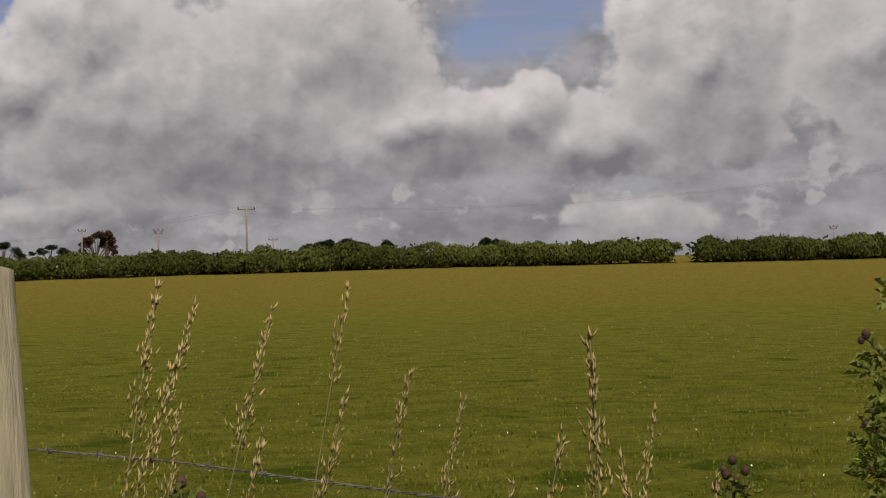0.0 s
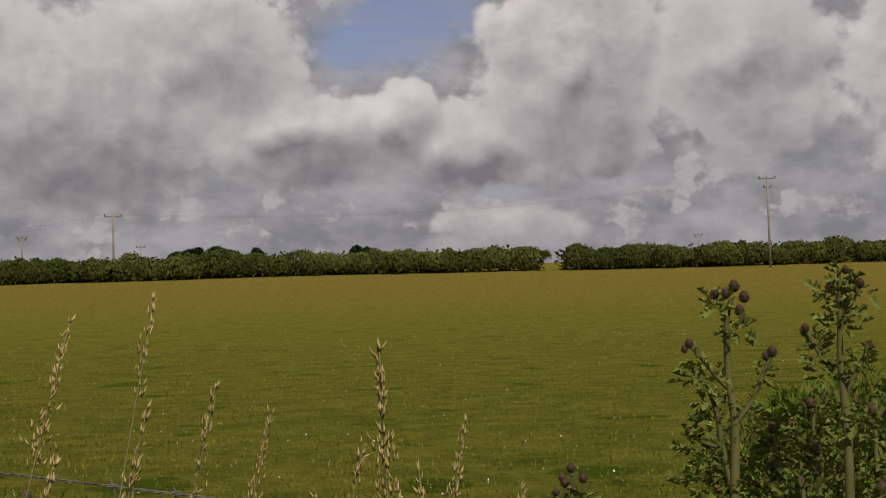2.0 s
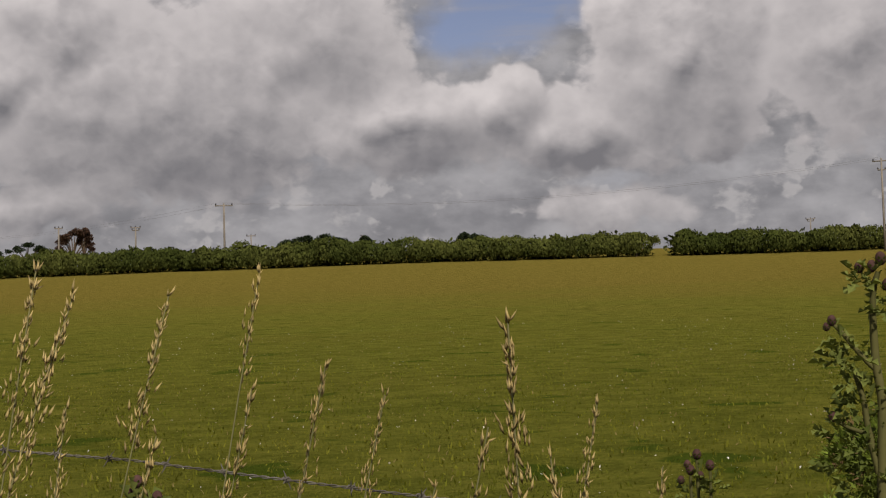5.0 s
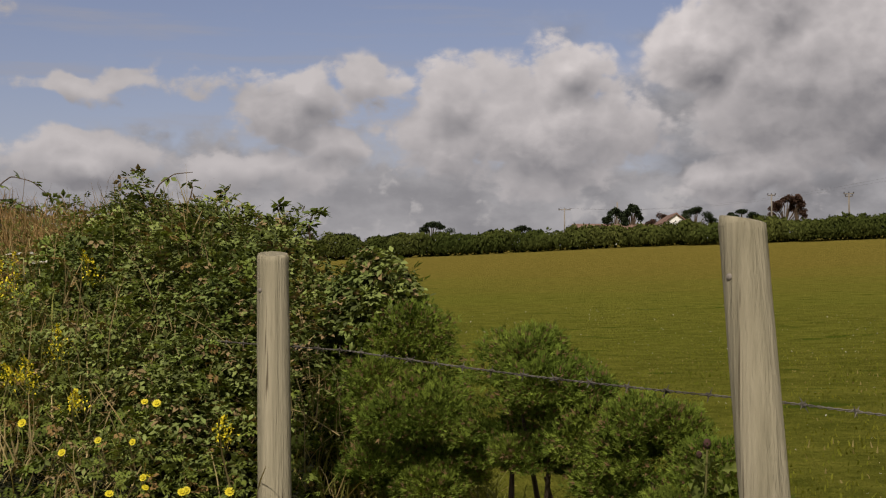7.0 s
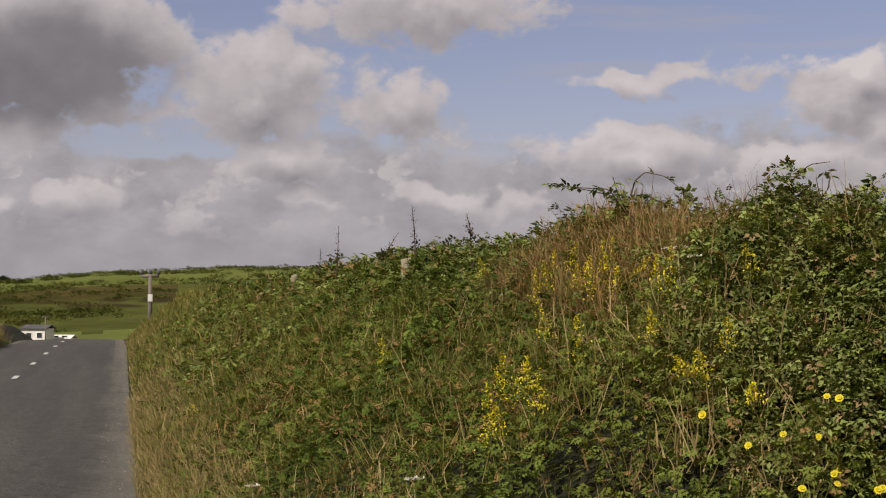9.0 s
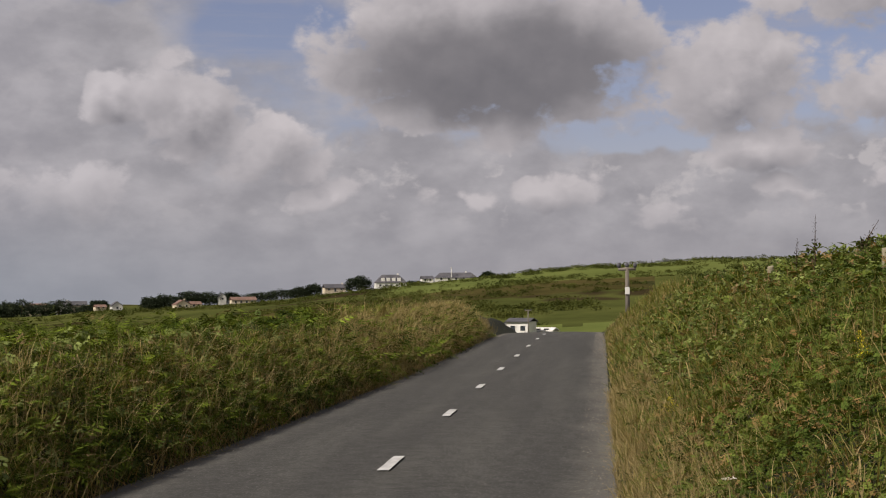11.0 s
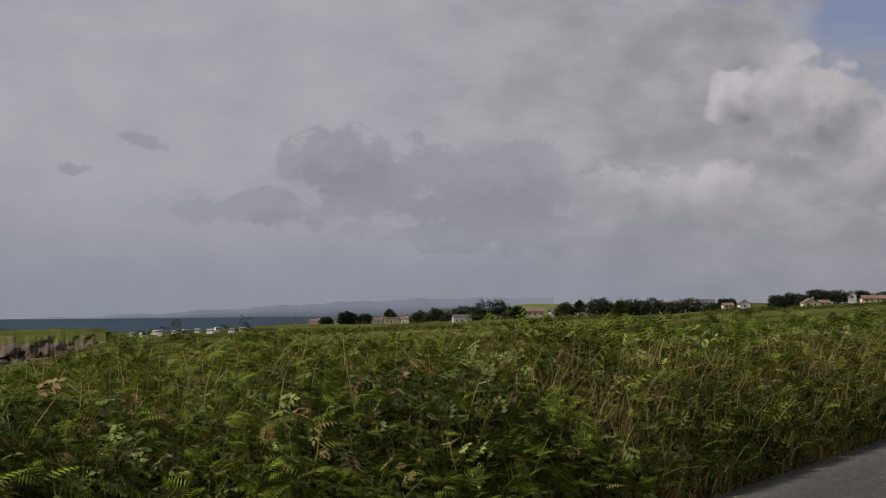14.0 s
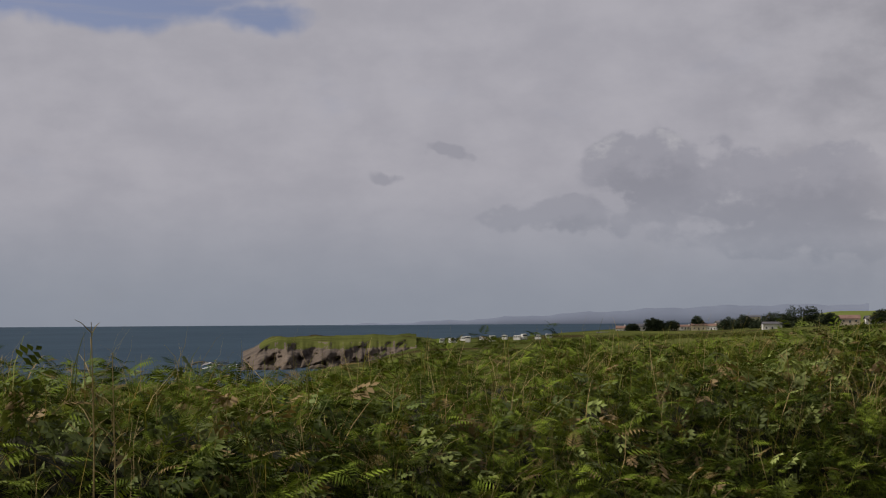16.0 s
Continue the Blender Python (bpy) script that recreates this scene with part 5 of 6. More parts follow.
g1 = rooted(-74.6, 0.97)
thistle(g1, [([g1, P(-74.3, -12), P(-74.31, -5.2), P(-74.6, -2.9), P(-74.32, -1.8), P(-74.30, -0.3), P(-74.32, 1.04), P(-74.55, 1.7)], 0.0040, 0.0015), ([P(-74.55, -2.95), P(-75.08, -2.32), P(-75.71, -0.94), P(-75.89, -0.55)], 0.0019, 0.0013),
             ([P(-74.31, -1.7), P(-73.94, -1.31), P(-73.24, -0.38), P(-72.97, -0.1)], 0.0017, 0.0012), ([P(-74.27, -5.3), P(-73.98, -3.88), P(-73.89, -2.83), P(-73.6, -1.7)], 0.0022, 0.0015),
             ([P(-73.9, -3.9), P(-73.3, -3.7), P(-72.85, -3.4)], 0.0014, 0.001)],
        [(P(-73.91, 1.86), 0.0037), (P(-74.35, 1.89), 0.0039), (P(-74.65, 2.14), 0.0044), (P(-75.01, 1.72), 0.0042), (P(-74.83, 1.22), 0.0040), (P(-74.95, 0.92), 0.0032), (P(-75.96, -0.36), 0.0040), (P(-75.72, -0.52), 0.0032),
         (P(-72.91, 0.03), 0.0036), (P(-72.72, -0.18), 0.0028), (P(-72.8, -3.32), 0.0036)],
        [(P(-74.69, 0.45), 0.013, 26), (P(-73.85, 1.45), 0.010, 14), (P(-74.3, 1.5), 0.009, 10), (P(-73.46, -1.38), 0.015, 24), (P(-73.0, -1.3), 0.010, 12), (P(-73.6, -2.0), 0.012, 14), (P(-73.8, -2.93), 0.014, 18), (P(-72.9, -3.86), 0.016, 18),
         (P(-73.75, -4.4), 0.018, 28), (P(-72.9, -5.0), 0.016, 20), (P(-75.57, -1.1), 0.008, 9), (P(-73.3, -0.6), 0.008, 9), (P(-74.9, -2.6), 0.009, 10), (P(-73.6, -5.8), 0.020, 26)], 400)
g2 = rooted(-78.6, 1.02)
thistle(g2, [([g2, P(-78.5, -12, 1.0), P(-78.55, -5.57, 1.0), P(-78.61, -4.13, 1.0), P(-78.54, -1.96, 1.0), P(-78.38, -0.79, 1.0), P(-78.49, 0.38, 1.0), P(-78.54, 1.78, 1.0), P(-78.52, 2.66, 1.0)], 0.0040, 0.0013),
             ([P(-78.38, -0.95, 1.0), P(-77.82, -0.67, 1.0), P(-77.47, -0.04, 1.0), P(-77.22, 0.41, 1.0)], 0.0020, 0.0012), ([P(-78.61, -1.85, 1.0), P(-79.26, -0.7, 1.0), P(-79.49, -0.27, 1.0)], 0.0020, 0.0013),
             ([P(-78.5, 0.7, 1.0), P(-78.9, 1.3, 1.0), P(-79.25, 1.95, 1.0)], 0.0014, 0.001)],
        [(P(-78.18, 1.96, 1.0), 0.0042), (P(-79.27, 2.09, 1.0), 0.0036), (P(-78.76, 2.61, 1.0), 0.0032), (P(-78.45, 1.4, 1.0), 0.0034), (P(-77.21, 0.48, 1.0), 0.0036), (P(-79.49, -0.22, 1.0), 0.0034)],
        [(P(-78.51, 0.82, 1.0), 0.019, 36), (P(-78.14, 1.7, 1.0), 0.011, 16), (P(-79.2, 1.72, 1.0), 0.013, 20), (P(-78.6, 2.4, 1.0), 0.010, 14), (P(-77.5, -0.67, 1.0), 0.013, 18), (P(-77.65, -0.1, 1.0), 0.009, 10), (P(-79.31, -0.83, 1.0), 0.012, 16),
         (P(-78.1, -1.22, 1.0), 0.014, 20), (P(-79.0, 0.6, 1.0), 0.011, 14), (P(-78.3, -2.4, 1.0), 0.016, 20), (P(-78.9, -3.2, 1.0), 0.018, 20)], 401, "tall prickly thistle with green buds")
# spent brown flower heads among the leaves at the thistles' feet
for k, (az, el, far) in enumerate([(-76.0, -3.2, 1.1), (-76.9, -5.2, 1.02), (-77.5, -4.0, 1.05), (-79.6, -2.6, 1.1), (-80.4, -1.6, 1.15), (-77.4, -2.3, 1.12), (-76.4, -6.6, 1.0), (-79.8, -5.4, 1.02)]):
    gz = rooted(az, far)
    thistle(gz, [([gz, P(az, el - 6, far), P(az, el - 0.3, far)], 0.003, 0.0016)], [(P(az + 0.1, el, far), 0.0045)], [(P(az, el - 0.7, far), 0.022, 40), (P(az + 0.5, el - 2.0, far), 0.026, 44), (P(az - 0.6, el - 2.6, far), 0.026, 40)], 410 + k, "bushy dark green thistle growth beside the fence", 0.0095)
side_bush = [(-75.4, -5.0, 1.26, 0.042), (-76.4, -4.2, 1.26, 0.046), (-77.5, -3.9, 1.30, 0.050), (-78.8, -3.5, 1.32, 0.054), (-80.4, -3.3, 1.34, 0.060), (-82.4, -3.0, 1.34, 0.065), (-75.2, -8.0, 1.22, 0.06), (-77.5, -8.0, 1.24, 0.07), (-80.5, -7.5, 1.26, 0.08)]
gx, gy, _ = rooted(-79, 1.3)
gorse_bush([(*P(a, e, d), r, r, r) for a, e, d, r in side_bush], (gx, gy), 9, "dense dark green bush beside the fence, close to the road", 1900, 0.0095, 0.25)
for k, (az, el) in enumerate([(-68.4, -4.55), (-68.85, -4.95), (-68.15, -5.1)]):
    gz = rooted(az, 1.35)
    thistle(gz, [([gz, P(az, el - 5, 1.35), P(az, el - 0.2, 1.35)], 0.0024, 0.0014)], [(P(az, el, 1.35), 0.0050), (P(az + 0.35, el - 0.35, 1.35), 0.0040)], [(P(az, el - 0.8, 1.35), 0.016, 12)], 430 + k, "small thistle with dark seed heads")
# purple heads beyond the wire
for k, (az, el, far) in enumerate([(-48.2, -4.9, 2.35), (-40.2, -5.0, 3.0), (-48.9, -5.5, 2.3)]):
    gz = rooted(az, far)
    thistle(gz, [([gz, P(az + 0.2, el - 4, far), P(az, el - 0.2, far)], 0.004, 0.0022)], [(P(az, el, far), 0.0105), (P(az + 0.3, el - 0.4, far), 0.008)], [(P(az, el - 1.1, far), 0.04, 16), (P(az, el - 2.2, far), 0.05, 18)], 440 + k, "thistle with a pinkish head beyond the wire", 0.03)

# ---------------------------------------------------------------- hedge and trees round the field
def hedge_far(az):
    return 196 / np.cos(np.radians(np.asarray(az, float) + 57))


TUFT = spray(9, 0.5, 0.42, 8, PETAL)


def bush_leaves(c, r, n, g, size, shape, low=-0.2):
    """Clumps over a lumpy ellipsoid."""
    d = g.standard_normal((n, 3))
    d /= np.linalg.norm(d, axis=1, keepdims=True)
    d[:, 2] = np.maximum(d[:, 2], low)
    lump = 1 + 0.30 * wave(d[:, 0] + c[0], d[:, 1] + d[:, 2] * 0.7 + c[1], 1.1, c[0])
    p = np.array(c) + d * np.array(r) * (lump * g.uniform(0.75, 1.05, n))[:, None]
    return strew(shape, p, turn(g.uniform(0, 6.3, n), g.normal(0, 0.5, n), g.normal(0, 0.5, n)), size * g.uniform(0.5, 1.4, n))


def leafy_skin(c, r, n, g, size):
    """Single leaves laid over a lumpy mound, facing outwards."""
    d = g.standard_normal((n, 3))
    d /= np.linalg.norm(d, axis=1, keepdims=True)
    d[:, 2] = np.where(d[:, 2] < -0.6, -d[:, 2], d[:, 2])
    lump = 1 + 0.16 * wave(d[:, 0] + c[0], d[:, 1] + d[:, 2] * 0.7 + c[1], 1.3, c[0]) + 0.10 * wave(d[:, 0] * 2, d[:, 2] * 2 + d[:, 1], 0.8, c[1])
    p = np.array(c) + d * np.array(r) * (lump * g.uniform(0.82, 1.03, n))[:, None]
    return strew(PETAL, p, turn(np.arctan2(d[:, 0], -d[:, 1]) + g.normal(0, 0.35, n), np.arccos(np.clip(d[:, 2], -1, 1)) + g.normal(0, 0.4, n), g.normal(0, 0.4, n)), size * g.uniform(0.6, 1.4, n))


sets = []
g = np.random.default_rng(91)
for az in np.arange(-90, -24, 0.42):
    a = az + g.normal(0, 0.1)
    if abs(a + 68.05) < 0.62:
        continue
    d = float(hedge_far(a)) + g.uniform(-1.5, 3)
    x, y = (float(v) for v in spot(a, d))
    h = (3.3 - 0.45 * float(ss(-32, -38, a))) * g.uniform(0.88, 1.08) * (1 + 0.10 * math.sin(a * 1.9) + 0.07 * math.sin(a * 4.3 + 1))
    if -57 < a < -53.5:
        h *= 1.08
    if abs(a + 67.2) < 0.5 or abs(a + 68.9) < 0.4:
        h *= 1.1
    w = g.uniform(1.4, 2.4)
    sets.append(leafy_skin((x, y, float(land_z(x, y)) + h * 0.42), (w, w, h * 0.6), 1300, g, 0.34))
hedgerow = stuff("hedgerow", sets, [M_HEDGE], "tall unclipped field hedge of gorse and thorn", "hedge")
sets = []
for az in np.arange(-90, -24, 0.3):
    if abs(az + 68.05) < 0.5:
        continue
    d = float(hedge_far(az)) + 2.5
    x, y = (float(v) for v in spot(az, d))
    sets.append(bush_leaves((x, y, float(land_z(x, y)) + 1.0), (1.2, 1.2, 1.5), 25, g, 1.2, TUFT, -0.9))
stuff("hedge_inside", sets, [M_HEDGE], "dark inner growth of the field hedge", "hedge")


def tree(az, far, top_el, spread, seed, label, material=None, lean=0.0, lobes=5, flat_=0.55, bare=0.35):
    """A wind-shaped tree: tapered trunk, limbs, crown of clumps in several uneven lobes."""
    g = np.random.default_rng(seed)
    x, y = (float(v) for v in spot(az, far))
    z = float(land_z(x, y))
    h = EYE + far * math.tan(radians(top_el)) - z
    ob = thing("tree", label, "tree", "trees round the field")
    ob.matrix_world = pose(x, y, z)
    sx, sy = (float(v) for v in spot(az - 90, 1.0))
    head = np.array([sx * lean, sy * lean, h * 0.72])
    part("trunk", mesh_np("trunk", *tube([(0, 0, -0.3), head * 0.35, head * 0.75, head], [h * 0.035, h * 0.028, h * 0.02, h * 0.01], 8, 0.05, seed), M_BARK), None, ob)
    crown = []
    for k in range(lobes + 11):
        off = (g.random() - 0.5) * 2.3 * spread
        dep = g.normal(0, spread * 0.35)
        top = h * (1 - 0.30 * (abs(off) / spread) ** 1.5 * g.uniform(0.5, 1.3))
        r = np.array([spread * 0.26, spread * 0.26, h * flat_ * 0.13]) * g.uniform(0.4, 1.2)
        c = np.array([sx * (off + lean) - sy * dep, sy * (off + lean) + sx * dep, max(h * bare + r[2] * 0.5, top - r[2])])
        if k == 0:
            c = np.array([sx * lean, sy * lean, h - r[2]])
        part("limb", mesh_np("limb", *tube([head * 0.45, (head * 0.5 + c) * 0.55, c], [h * 0.014, h * 0.010, h * 0.004], 6), M_BARK), None, ob)
        crown.append(bush_leaves(c, r, 60, g, max(0.45, h * 0.075), TUFT, -0.6))
    v, f = join(crown)
    part("crown", mesh_np("crown", v, f, material or M_PINE), None, ob)
    return ob


M_RED_TREE = surface("reddish_leaves", (0.045, 0.026, 0.018), (0.11, 0.06, 0.038), 0.3, 0.85, islands=0.4)
dark_tree = "dark wind-shaped pine behind the field hedge"
for az, far, el, spread, seed, lean, lobes in [(-29.2, 255, 3.15, 3.2, 1, 0.5, 4), (-31.4, 260, 3.18, 3.0, 2, 0.4, 5), (-32.6, 262, 3.62, 2.6, 3, 0.6, 6), (-34.9, 255, 3.3, 1.7, 4, 0.2, 4), (-36.1, 255, 3.45, 2.4, 5, 0.2, 5),
                                                (-39.6, 262, 4.12, 1.5, 6, 0.3, 4), (-40.25, 262, 4.25, 1.4, 7, 0.4, 5), (-42.6, 258, 4.12, 2.7, 9, 0.6, 6), (-44.3, 252, 4.0, 3.0, 10, 0.4, 6)]:
    tree(az, far, el, spread, seed, dark_tree, None, lean, lobes)
tree(-41.3, 262, 3.92, 1.8, 8, "thin half-bare tree beside a bungalow", M_RED_TREE, 0.2, 4)
tree(-45.9, 256, 4.5, 2.3, 11, "rusty-leaved thorn tree leaning from the wind", M_RED_TREE, 0.9, 7)
tree(-46.35, 256, 4.52, 1.0, 12, "rusty-leaved thorn tree with a ragged top", M_RED_TREE, 0.5, 4)
for az, el, s in [(-54.6, 4.1, 2.6), (-55.4, 4.16, 2.4), (-56.9, 4.05, 0.8), (-60.7, 4.08, 0.9), (-61.1, 4.0, 0.8), (-54.0, 3.95, 2.0)]:
    tree(az, 212, el, s, int(-az * 10), "dark conifer rising out of the field hedge", M_PINE, 0.1, 4, 0.9, 0.2)
tree(-67.25, 200, 3.84, 2.2, 77, "dense dark thorn at the gap in the hedge", M_HEDGE, 0.2, 5, 0.9, 0.15)

# power poles
def pole(az, far, top_el, arms, seed, label, foot=None, lean=0.0, width=0.16):
    x, y = (float(v) for v in spot(az, far))
    z = float(land_z(x, y)) if foot is None else foot
    h = EYE + far * math.tan(radians(top_el)) - z
    ob = thing("power_pole", label, "power pole", "wooden power poles")
    ob.matrix_world = pose(x, y, z)
    sx, sy = (float(v) for v in spot(az - 90, 1.0))
    part("pole", mesh_np("pole", *capped([(0, 0, -0.3), (lean * sx * 0.5, lean * sy * 0.5, h * 0.5), (lean * sx, lean * sy, h)], [width, width * 0.85, width * 0.7], 10), M_POLE), None, ob)
    for drop, half in arms:
        c = np.array([lean * sx, lean * sy, h - drop])
        d = np.array([sx, sy, 0]) * half
        arm = part("crossarm", mesh_np("crossarm", *capped([c - d, c + d], [0.09, 0.09], 6), M_POLE), None, ob)
        for s in (-1, 0, 1):
            q = c + d * s * 0.92
            part("insulator", mesh_np("insulator", *capped([q + (0, 0, 0.08), q + (0, 0, 0.2), q + (0, 0, 0.34)], [0.08, 0.11, 0.05], 8), M_SLATE), None, arm, "grey insulator")
    return ob, np.array([x + lean * sx, y + lean * sy, z + h])


plain = "grey wooden power pole with a crossarm"
tops = []
for az, far, el, arms in [(-76.36, 200, 6.22, ((0.35, 1.1), (1.5, 0.5))), (-51.6, 215, 5.42, ((0.3, 1.25),)), (-48.3, 250, 4.58, ((0.1, 0.8), (0.5, 0.6))), (-45.5, 235, 4.58, ((0.1, 0.6),)), (-37.75, 300, 4.15, ((0.3, 1.2),)),
                          (-39.75, 262, 4.36, ()), (-52.6, 300, 4.2, ((0.1, 0.9),)), (-73.75, 300, 4.14, ((0.1, 0.9), (0.5, 0.6))), (-56.85, 230, 4.1, ((0.2, 0.3),))]:
    tops.append(pole(az, far, el, arms, 1, plain)[1])
for a, b in ((1, 0), (4, 1)):
    for off in (-1.1, 1.1):
        d = (tops[b] - tops[a])
        s = np.array([d[1], -d[0], 0]) / np.hypot(d[0], d[1]) * off
        t = np.linspace(0, 1, 24)[:, None]
        line = tops[a] + s + d * t - np.array([0, 0, 1]) * (2.2 * 4 * t * (1 - t)) + np.array([0, 0, 0.05])
        ob = new("power_line", mesh_np("power_line", *tube(line, 0.007, 4), M_WIRE))
        tagged(ob, "thin dark power line strung between poles", "power line", "power lines")
road_pole, _ = pole(-0.93, 78, 1.28, ((0.1, 0.45),), 2, "pale wooden power pole by the lane with a white sign", lean=0.0, width=0.13)
bm = box(-0.12, -0.17, 1.05, 0.12, -0.14, 1.42, 0.01)
part("sign", bm, M_WALL, road_pole, "small white sign")
pole(2.80, 330, -0.30, ((0.1, 0.7),), 3, "thin dark pole beside a white bungalow")

# ---------------------------------------------------------------- houses, caravans, far shore
def house(az, far, base_el, wide, deep, wall_h, roof_h, face, label, wall=None, roof=None, windows=3, chimneys=(0.8,), hip=0.0, dormers=0, gable_to_road=False, name="house"):
    """A house with its long front turned by face degrees from square to the viewer: walls, pitched roof, windows, chimneys."""
    x, y = (float(v) for v in spot(az, far))
    z = EYE + far * math.tan(radians(base_el)) if base_el is not None else float(land_z(x, y))
    ob = thing(name, label, "house", "houses of the village")
    ob.matrix_world = pose(x, y, z, 0, 0, az + face)
    part("wall", box(-wide / 2, -deep / 2, -3.0, wide / 2, deep / 2, wall_h), wall or M_WALL, ob)
    if gable_to_road:
        bm = bmesh.new()
        a = [bm.verts.new(c) for c in ((-wide / 2, -deep / 2 - 0.01, wall_h), (wide / 2, -deep / 2 - 0.01, wall_h), (0, -deep / 2 - 0.01, wall_h + roof_h * 0.96))]
        b = [bm.verts.new((v.co.x, deep / 2 + 0.01, v.co.z)) for v in a]
        bm.faces.new(a), bm.faces.new(b[::-1])
        for i in range(3):
            bm.faces.new((a[i], b[i], b[(i + 1) % 3], a[(i + 1) % 3]))
        bmesh.ops.recalc_face_normals(bm, faces=bm.faces[:])
        part("gable", bm, wall or M_WALL, ob)
    bm = bmesh.new()
    o, t = 0.35, 0.22
    if gable_to_road:
        prof = [(-wide / 2 - o, wall_h - 0.15), (0, wall_h + roof_h), (wide / 2 + o, wall_h - 0.15)]
        rings = [[bm.verts.new((px, yy, pz + dz)) for px, pz in prof] for yy in (-deep / 2 - o, deep / 2 + o) for dz in (0, t)]
    else:
        prof = [(-deep / 2 - o, wall_h - 0.15), (0, wall_h + roof_h), (deep / 2 + o, wall_h - 0.15)]
        rings = []
        for s in (-1, 1):
            for dz in (0, t):
                rings.append([bm.verts.new((s * (wide / 2 + o - (hip if i == 1 else 0)), py, pz + dz)) for i, (py, pz) in enumerate(prof)])
    l0, l1, r0, r1 = rings
    for i in range(2):
        bm.faces.new((l1[i], l1[i + 1], r1[i + 1], r1[i])), bm.faces.new((l0[i], r0[i], r0[i + 1], l0[i + 1]))
    for a_, b_ in ((l0, l1), (r0, r1)):
        bm.faces.new((a_[0], a_[1], b_[1], b_[0])), bm.faces.new((a_[1], a_[2], b_[2], b_[1]))
        if hip:
            bm.faces.new((b_[0], b_[1], b_[2]))
    bm.faces.new((l0[0], l1[0], r1[0], r0[0])), bm.faces.new((l0[2], r0[2], r1[2], l1[2]))
    bmesh.ops.recalc_face_normals(bm, faces=bm.faces[:])
    roof_ob = part("roof", bm, roof or M_SLATE, ob)
    for c in chimneys:
        part("chimney", box(c * wide / 2 - 0.4, -0.35, wall_h + roof_h * 0.4, c * wide / 2 + 0.4, 0.35, wall_h + roof_h + 0.9, 0.05), wall or M_WALL, roof_ob, "rendered chimney stack")
    floors = 2 if wall_h > 4 else 1
    for fl in range(floors):
        for i in range(windows):
            cx = (i + 0.5) / windows * wide * 0.9 - wide * 0.45
            z0 = 0.9 + fl * 2.7
            is_door = fl == 0 and i == windows // 2 and windows > 2
            win = part("door" if is_door else "window", box(cx - 0.65, -deep / 2 - 0.06, 0.1 if is_door else z0, cx + 0.65, -deep / 2 + 0.02, z0 + 1.3), M_WALL, ob, "white frame")
            part("pane", box(cx - 0.55, -deep / 2 - 0.09, 0.2 if is_door else z0 + 0.1, cx + 0.55, -deep / 2 - 0.062, z0 + 1.2), M_DARKPANE, win, "dark glass")
    for i in range(dormers):
        cx = (i + 0.5) / dormers * wide * 0.7 - wide * 0.35
        d = part("dormer", box(cx - 0.9, -deep / 2 + 0.5, wall_h + 0.3, cx + 0.9, 0, wall_h + roof_h * 0.62), wall or M_WALL, roof_ob, "pale dormer")
    return ob


# bungalow behind the field hedge, its white gable to the road
house(-41.75, 258, 2.86, 4.2, 9.0, 2.8, 1.6, 12, "bungalow with a white gable and grey-brown roof", M_WALL, M_REDROOF, 1, (), gable_to_road=True, name="bungalow")
house(-39.85, 262, 2.55, 16, 7, 2.6, 1.75, 4, "long low bungalow with a grey-brown roof behind the hedge", M_WALL, M_REDROOF, 4, (), name="bungalow")
# white house below the crest of the lane
house(3.05, 335, -1.25, 5.2, 5.0, 3.0, 0.6, -20, "small white bungalow with a slate roof beside the lane", M_WALL, M_SLATE, 2, (), name="bungalow")
house(3.50, 345, -1.36, 3.0, 5.0, 2.8, 1.2, -10, "narrow white house end with a steep gable", M_WALL, M_SLATE, 1, (), gable_to_road=True, name="bungalow")
house(2.15, 340, -1.36, 4.5, 4, 1.6, 0.5, -20, "low pale farm shed beside the white bungalow", M_WALL, M_WALL, 2, (), name="shed")
# villas on the hill
house(8.05, 790, 0.58, 16, 10, 3.0, 4.0, 6, "large white villa with dormers and a slate roof", M_WALL, M_SLATE, 5, (0.5,), 4.0, 4, name="villa")
house(5.55, 800, 0.80, 22, 10, 2.2, 2.6, 4, "long white house with a low slate roof", M_WALL, M_SLATE, 5, (0.5,), 3.0, name="villa")
house(6.65, 800, 0.77, 6, 6, 2.2, 1.4, 10, "small white wing beside a long house", M_WALL, M_SLATE, 2, (), name="house")
house(10.2, 860, 0.46, 12, 7, 2.4, 2.0, 12, "grey stone house low on the hill", M_CREAM, M_SLATE, 3, (0.8,))
house(13.65, 860, 0.02, 14, 7, 2.6, 1.6, 10, "long cream bungalow among hedges", M_CREAM, M_REDROOF, 4, ())
house(14.45, 880, 0.15, 4.5, 6, 2.4, 2.2, 10, "small white house with a gable", M_WALL, M_SLATE, 1, (), gable_to_road=True)
house(15.95, 840, -0.12, 8, 8, 2.4, 2.4, 15, "cream house with a broad gable", M_CREAM, M_REDROOF, 2, (0.4,), gable_to_road=True)
house(15.45, 845, -0.10, 6, 6, 2.2, 1.4, 15, "cream wing of a gabled house", M_CREAM, M_REDROOF, 2, ())
house(18.35, 860, -0.16, 6, 6, 2.6, 2.4, 12, "white cottage with a steep gable", M_WALL, M_SLATE, 1, (), gable_to_road=True)
house(18.95, 860, -0.14, 6, 6, 1.8, 1.2, 12, "low cream-walled cottage with a tiled roof", M_CREAM, M_REDROOF, 2, ())
mast = thing("mast", "thin white mast beside a long house", "mast")
mx, my = (float(v) for v in spot(5.71, 795))
mast.matrix_world = pose(mx, my, EYE + 795 * math.tan(radians(0.8)))
part("pole", mesh_np("pole", *capped([(0, 0, -2), (0, 0, 7.4)], [0.22, 0.16], 8), M_WALL), None, mast)
